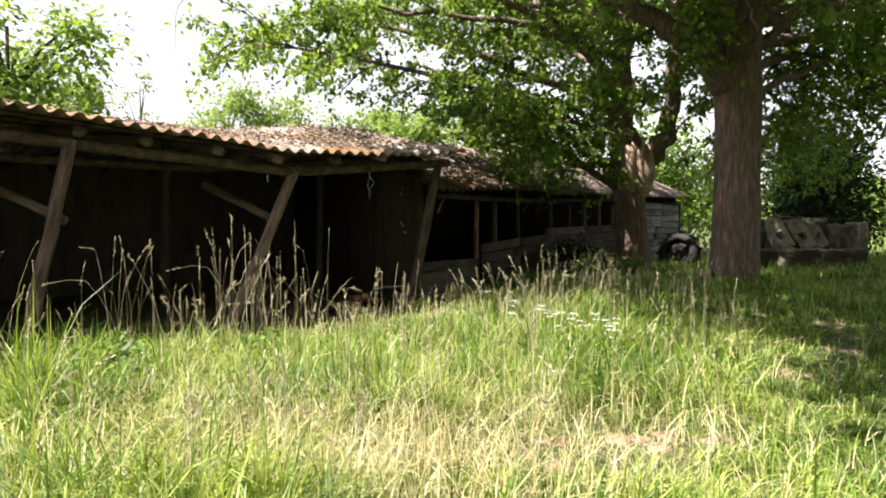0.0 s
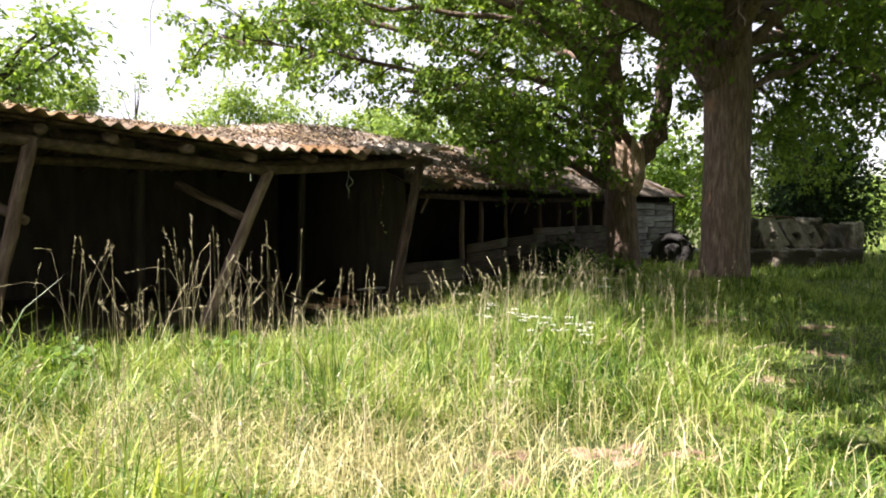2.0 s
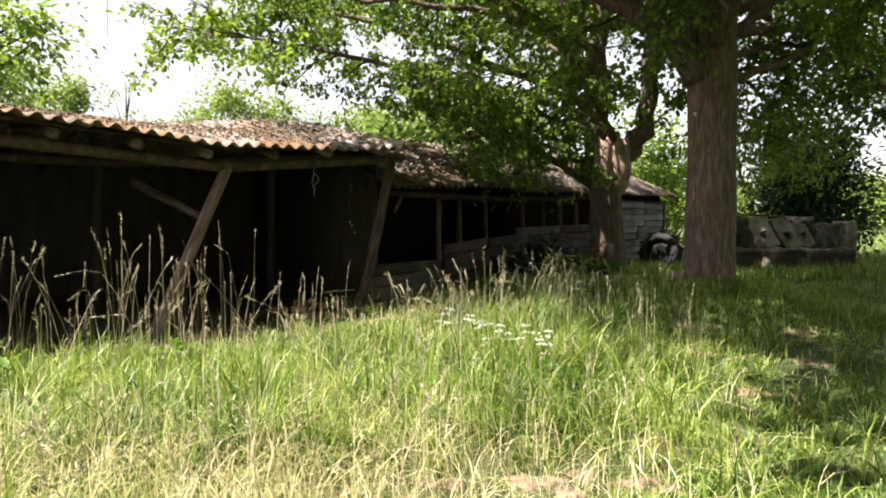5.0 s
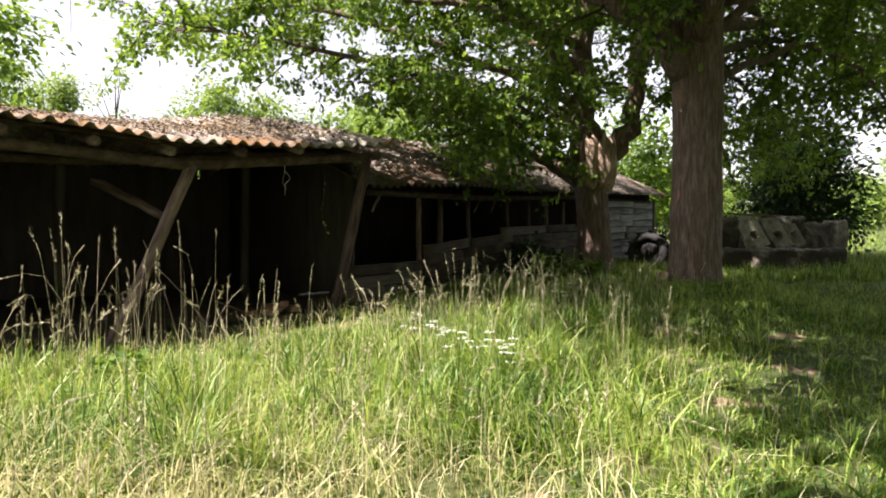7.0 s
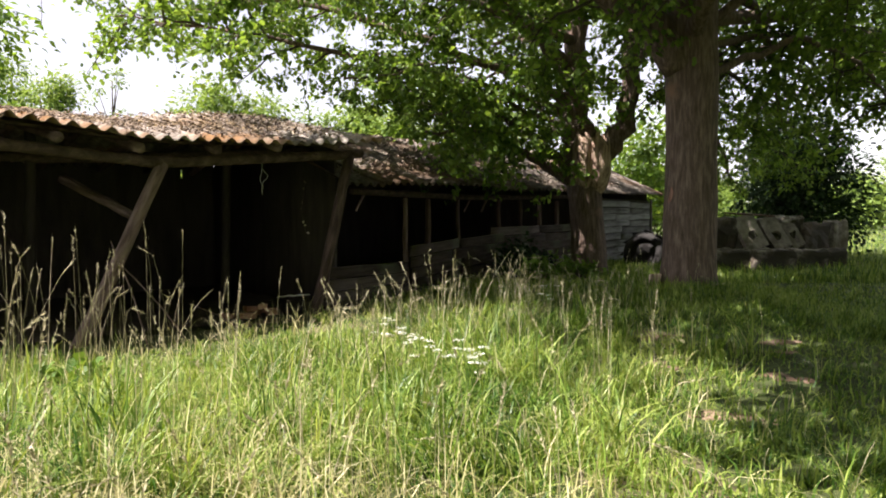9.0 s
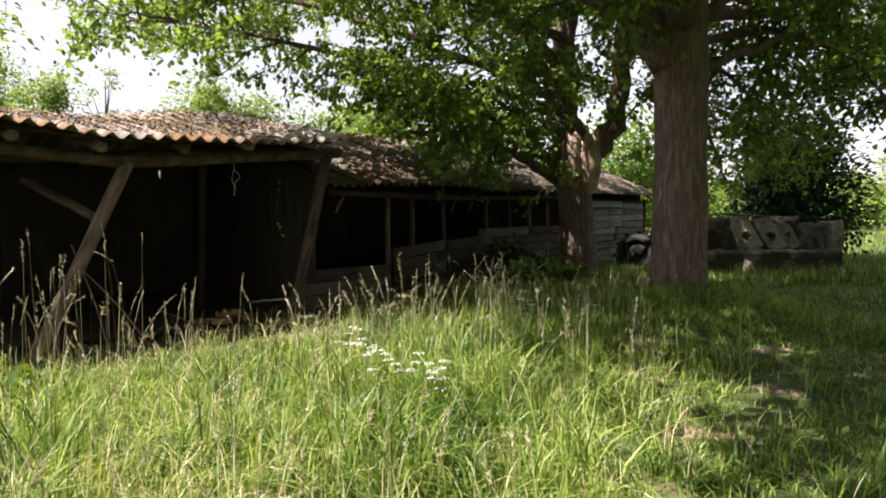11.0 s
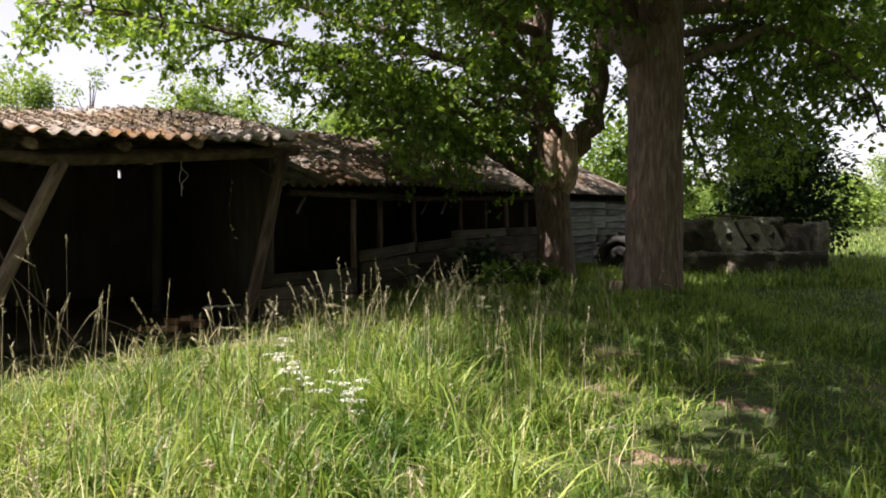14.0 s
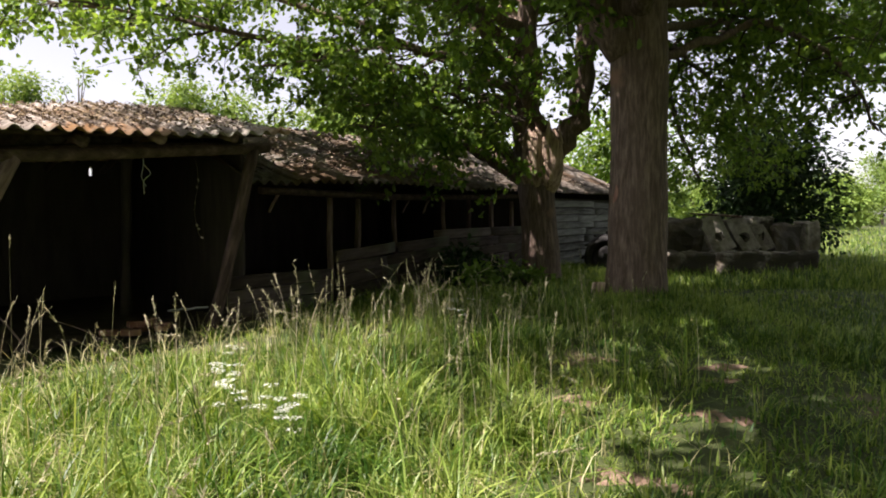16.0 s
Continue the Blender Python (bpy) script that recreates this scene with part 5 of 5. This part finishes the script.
def cow_parsley(x, y, height, seed):
    g = np.random.default_rng(seed)
    z = float(ground_z(x, y))
    plant = empty("cow_parsley", "white-flowered umbel on a thin green stem in the grass", "wildflower", group="white umbels in the meadow", m=pose(x, y, z))
    part("stem", tube_mesh("stem", spline([(0, 0, -0.03), (0.02, 0.01, height * 0.5), (0.03, -0.02, height)], 6), 0.003, M_HERB, 5), plant)
    cen, dirs, wood = [], [], []
    for k in range(g.integers(4, 8)):
        a, r = g.uniform(0, 6.28), g.uniform(0.02, 0.12)
        top = np.array([0.03 + r * math.cos(a), -0.02 + r * math.sin(a), height + g.uniform(-0.16, 0.04)])
        wood.append((np.array([(0.02, 0, height * 0.75), (top + (0.02, 0, height * 0.75)) / 2, top]), np.array([0.002, 0.0016, 0.0012])))
        m = 48
        rr, aa = 0.03 * np.sqrt(g.random(m)), g.uniform(0, 6.28, m)
        cen.append(top + np.stack([rr * np.cos(aa), rr * np.sin(aa), 0.012 - 4 * rr ** 2 + g.normal(0, 0.002, m)], -1))
        dirs.append(np.stack([np.cos(aa), np.sin(aa), g.uniform(0, 0.5, m)], -1))
    stalk = part("stalk", tubes_mesh("stalk", wood, M_HERB, 4), plant)
    part("blossom", leaves_mesh("blossom", np.vstack(cen), np.vstack(dirs), 0.0085, M_UMBEL, seed, lobed=False), stalk, "small white petals")


for k, (x, y, h) in enumerate(((1.08, 5.38, 0.52), (1.22, 5.3, 0.5), (0.98, 5.52, 0.48), (1.3, 5.22, 0.44), (0.6, 6.6, 0.42), (0.84, 5.75, 0.54), (2.2, 8.3, 0.4))):
    cow_parsley(x, y, h, 200 + k)

# ---- things by the trees ----


def tractor_tyre(p, turn, radius=0.5):
    tyre = empty("tractor_tyre", "worn black tractor tyre leaning in the grass", "tyre", m=pose(*p, 0, 12, turn))
    prof = [(0.3, -0.13), (0.36, -0.17), (0.44, -0.17), (0.49, -0.13), (0.5, 0.0), (0.49, 0.13), (0.44, 0.17), (0.36, 0.17), (0.3, 0.13), (0.32, 0.1), (0.4, 0.13), (0.45, 0), (0.4, -0.13), (0.32, -0.1)]
    prof = np.array(prof) * (radius / 0.5)
    n, k = 40, len(prof)
    a = np.arange(n) * 2 * np.pi / n
    v = np.stack([prof[None, :, 1] + 0 * a[:, None], prof[None, :, 0] * np.cos(a)[:, None], prof[None, :, 0] * np.sin(a)[:, None]], -1)
    i, j = np.arange(n)[:, None], np.arange(k)[None]
    q = np.stack([i * k + j, ((i + 1) % n) * k + j, ((i + 1) % n) * k + (j + 1) % k, i * k + (j + 1) % k], -1).reshape(-1, 4)
    part("casing", mesh_of("casing", v.reshape(-1, 3), q, True, M_RUBBER), tyre)
    d = np.array([(-0.02, 0.0), (-0.02, 0.12), (-0.06, 0.16), (-0.06, 0.31), (0.06, 0.31), (0.06, 0.16), (0.02, 0.12), (0.02, 0.0)]) * (radius / 0.5)
    k = len(d)
    v = np.stack([d[None, :, 0] + 0 * a[:, None], d[None, :, 1] * np.cos(a)[:, None], d[None, :, 1] * np.sin(a)[:, None]], -1)
    j = np.arange(k - 1)[None]
    q = np.stack([i * k + j, ((i + 1) % n) * k + j, ((i + 1) % n) * k + j + 1, i * k + j + 1], -1).reshape(-1, 4)
    rim = part("rim", mesh_of("rim", v.reshape(-1, 3), q, True, M_RUBBER), tyre, "blackened wheel rim")
    part("hub", tube_mesh("hub", [(-0.09, 0, 0), (-0.07, 0, 0), (0.07, 0, 0), (0.09, 0, 0)], [0.05, 0.07, 0.07, 0.05], M_RUBBER, 14), rim)
    lug = board_mesh("tread_lug", 0.2, 0.05, 0.035, M_RUBBER, 3, 0.0)
    for c in range(22):
        t = c * 2 * math.pi / 22
        side = 1 if c % 2 else -1
        part("tread_lug", lug, tyre, "", Matrix.Rotation(t, 4, "X") @ Matrix.Translation((-0.1 + side * 0.07, 0, radius * 0.985)) @ pose(0, 0, 0, 0, 0, side * 32))


tractor_tyre((5.94, 17.2, 0.62), 48, 0.5)


def block(name, label, p, size, rot, mat, seed, category="concrete block", group="tumbled concrete slabs"):
    """A chipped slab with uneven faces."""
    bm = bmesh.new()
    bmesh.ops.create_cube(bm, size=1, matrix=Matrix.Diagonal((*size, 1)))
    bmesh.ops.bevel(bm, geom=bm.edges[:], offset=min(size) * 0.09, segments=1, affect="EDGES")
    bmesh.ops.subdivide_edges(bm, edges=[e for e in bm.edges if e.calc_length() > min(size) * 0.5], cuts=3, use_grid_fill=True)
    for v in bm.verts:
        v.co += Vector(noise.noise_vector(v.co * 4 + Vector((seed, 0, 0)))) * min(size) * 0.17
    me = bpy.data.meshes.new(name)
    bm.to_mesh(me)
    bm.free()
    me.materials.append(mat)
    ob = new(name, me)
    ob.matrix_basis = pose(*p, *rot)
    return tagged(ob, label, category, group)


for k, (x, y, z, sx, sy, sz, tilt, turn) in enumerate((
        (7.35, 16.3, 0.52, 1.0, 0.6, 0.5, 0, 8), (8.35, 16.25, 0.54, 0.95, 0.6, 0.46, 0, -4), (9.25, 16.5, 0.52, 0.9, 0.6, 0.46, 0, 10), (10.0, 17.0, 0.5, 0.8, 0.6, 0.44, 0, 20),
        (7.3, 16.75, 1.08, 1.0, 0.5, 0.72, 8, 12), (8.6, 17.15, 1.05, 1.9, 0.4, 0.78, 4, 6), (9.8, 17.3, 0.98, 0.9, 0.5, 0.7, -6, 24))):
    block("concrete_slab", "dark mossy concrete block stacked in the heap" if k > 3 else "mossy concrete block lying in the grass", (x, y, z), (sx, sy, sz), (tilt + rng.normal(0, 3), rng.normal(0, 3), turn + rng.normal(0, 5)), M_CONC, k)


def panel(x, y, z, width, height, lean, skew, turn, seed):
    """A pale cast panel with a rough hole through it, leaning back and sideways."""
    bm = bmesh.new()
    g = np.random.default_rng(seed)
    w, h, t = width / 2, height / 2, 0.05
    outer = [(-w, -h), (0, -h), (w, -h), (w, 0), (w, h), (0, h), (-w, h), (-w, 0)]
    inner = [(0.1 * w + 0.42 * w * math.cos(a) + g.normal(0, 0.015), -0.15 * h + 0.26 * h * math.sin(a) + g.normal(0, 0.02)) for a in [radians(225 + 45 * i) for i in range(8)]]
    rings = [[bm.verts.new((px + g.normal(0, 0.012), sy * t, pz + g.normal(0, 0.012))) for px, pz in ring] for sy in (-1, 1) for ring in (outer, inner)]
    for i in range(8):
        j = (i + 1) % 8
        bm.faces.new((rings[0][i], rings[0][j], rings[1][j], rings[1][i]))
        bm.faces.new((rings[2][j], rings[2][i], rings[3][i], rings[3][j]))
        bm.faces.new((rings[0][j], rings[0][i], rings[2][i], rings[2][j]))
        bm.faces.new((rings[1][i], rings[1][j], rings[3][j], rings[3][i]))
    bmesh.ops.recalc_face_normals(bm, faces=bm.faces[:])
    me = bpy.data.meshes.new("leaning_slab")
    bm.to_mesh(me)
    bm.free()
    me.materials.append(M_PANEL)
    ob = new("leaning_slab", me)
    ob.matrix_basis = pose(x, y, z, lean, skew, turn)
    tagged(ob, "pale concrete panel with a broken hole leaning on the heap", "concrete slab", "leaning concrete panels")


for k, (x, y, z, w, h, skew) in enumerate(((8.1, 16.6, 1.12, 0.5, 0.82, -20), (8.72, 16.72, 1.1, 0.42, 0.8, -20), (9.18, 16.9, 1.1, 0.34, 0.76, -22))):
    panel(x, y, z, w, h, -22, skew, 6 + 4 * k, 300 + k)
block("concrete_post", "pale weathered concrete post at the end of the heap", (10.55, 17.5, 0.85), (0.42, 0.4, 1.05), (0, 4, 15), M_PANEL, 29, "concrete post", "")
block("rusty_plate", "rusty sheet lying on the concrete slabs", (8.25, 16.95, 1.53), (0.95, 0.5, 0.03), (4, 3, 8), M_RUST, 30, "metal sheet", "")
block("stone", "pale stone beside the straight oak", (3.95, 10.3, 0.58), (0.12, 0.12, 0.3), (0, 8, 20), M_TORN, 31, "stone", "")

# ---- hanging twine ----
string = empty("baler_twine", "looped grey baler twine hanging from the beam", "twine")
p = at_a(-1.28, 0.25, 2.2)
part("strand", tube_mesh("strand", spline([p, p + (0, 0, -0.14), p + (-0.03, 0.02, -0.26), p + (0.02, 0.01, -0.36)], 12), 0.0042, M_STRING, 5), string)
part("loop", tube_mesh("loop", spline([p + (0, 0, -0.13), p + (0.06, 0.03, -0.22), p + (0.0, 0.01, -0.3), p + (0.0, 0, -0.44)], 12), 0.0042, M_STRING, 5), string)

# ---- rubble and vine in the open shed ----
rubble = [(-1.35, 0.55, 0.05, 20), (-1.2, 0.7, 0.05, 70), (-1.05, 0.5, 0.05, 120), (-1.25, 0.62, 0.12, 45), (-0.95, 0.75, 0.05, 10), (-1.12, 0.6, 0.13, 100), (-1.5, 0.8, 0.05, 150)]
for k, (s, b, z, turn) in enumerate(rubble):
    p = at_a(s, b, 0)
    block("loose_brick", "loose broken red brick on the shed floor", (p[0], p[1], float(ground_z(p[0], p[1])) + 0.04 + z), (0.21, 0.1, 0.065), (0, 4, turn), M_BRICK, 60 + k, "brick", "bricks on the shed floor")
p = at_a(-0.95, 0.55, 0)
board = part("loose_board", board_mesh("loose_board", 0.42, 0.09, 0.02, M_PALE, 77, 0.004, 0.02), None, "", pose(p[0], p[1], float(ground_z(p[0], p[1])) + 0.26, 78, 0, ANG_A))
tagged(board, "pale broken board lying on the bricks", "board")
vine = empty("dry_vine", "thin dry vine with a few leaves hanging from the beam", "vine")
p = at_a(-0.72, 0.27, 2.2)
path = spline([p, p + (0.02, 0.01, -0.3), p + (-0.02, 0.0, -0.62), p + (0.03, 0.0, -0.9)], 12)
part("stem", tube_mesh("stem", path, 0.003, M_TWIG, 4), vine)
g = np.random.default_rng(91)
part("leaf_spray", leaves_mesh("leaf_spray", path[[3, 4, 6, 7, 9, 10, 11]], g.normal(0, 1, (7, 3)) - (0, 0, 0.8), 0.05, M_SEED, 92, lobed=False), vine, "a few curled pale leaves")["kind"] = "stuff"

# thin sticks leaning at the second post
for k, (s0, b0, s1, b1, top) in enumerate(((-2.75, -0.1, -3.0, 0.2, 1.25), (-2.35, -0.15, -2.95, 0.2, 1.05), (-1.55, 0.3, -2.1, 0.5, 0.5))):
    foot = at_a(s0, b0, 0)
    foot[2] = float(ground_z(foot[0], foot[1])) - 0.03
    stick = part("stick", tube_mesh("stick", spline([foot, (foot + at_a(s1, b1, top)) / 2 + (0.02, 0.01, 0.02), at_a(s1, b1, top)], 8), np.linspace(0.009, 0.005, 8), M_POST, 6, 0.03, k), None)
    tagged(stick, "thin dry stick leaning by the shed post", "stick", "sticks by the post")
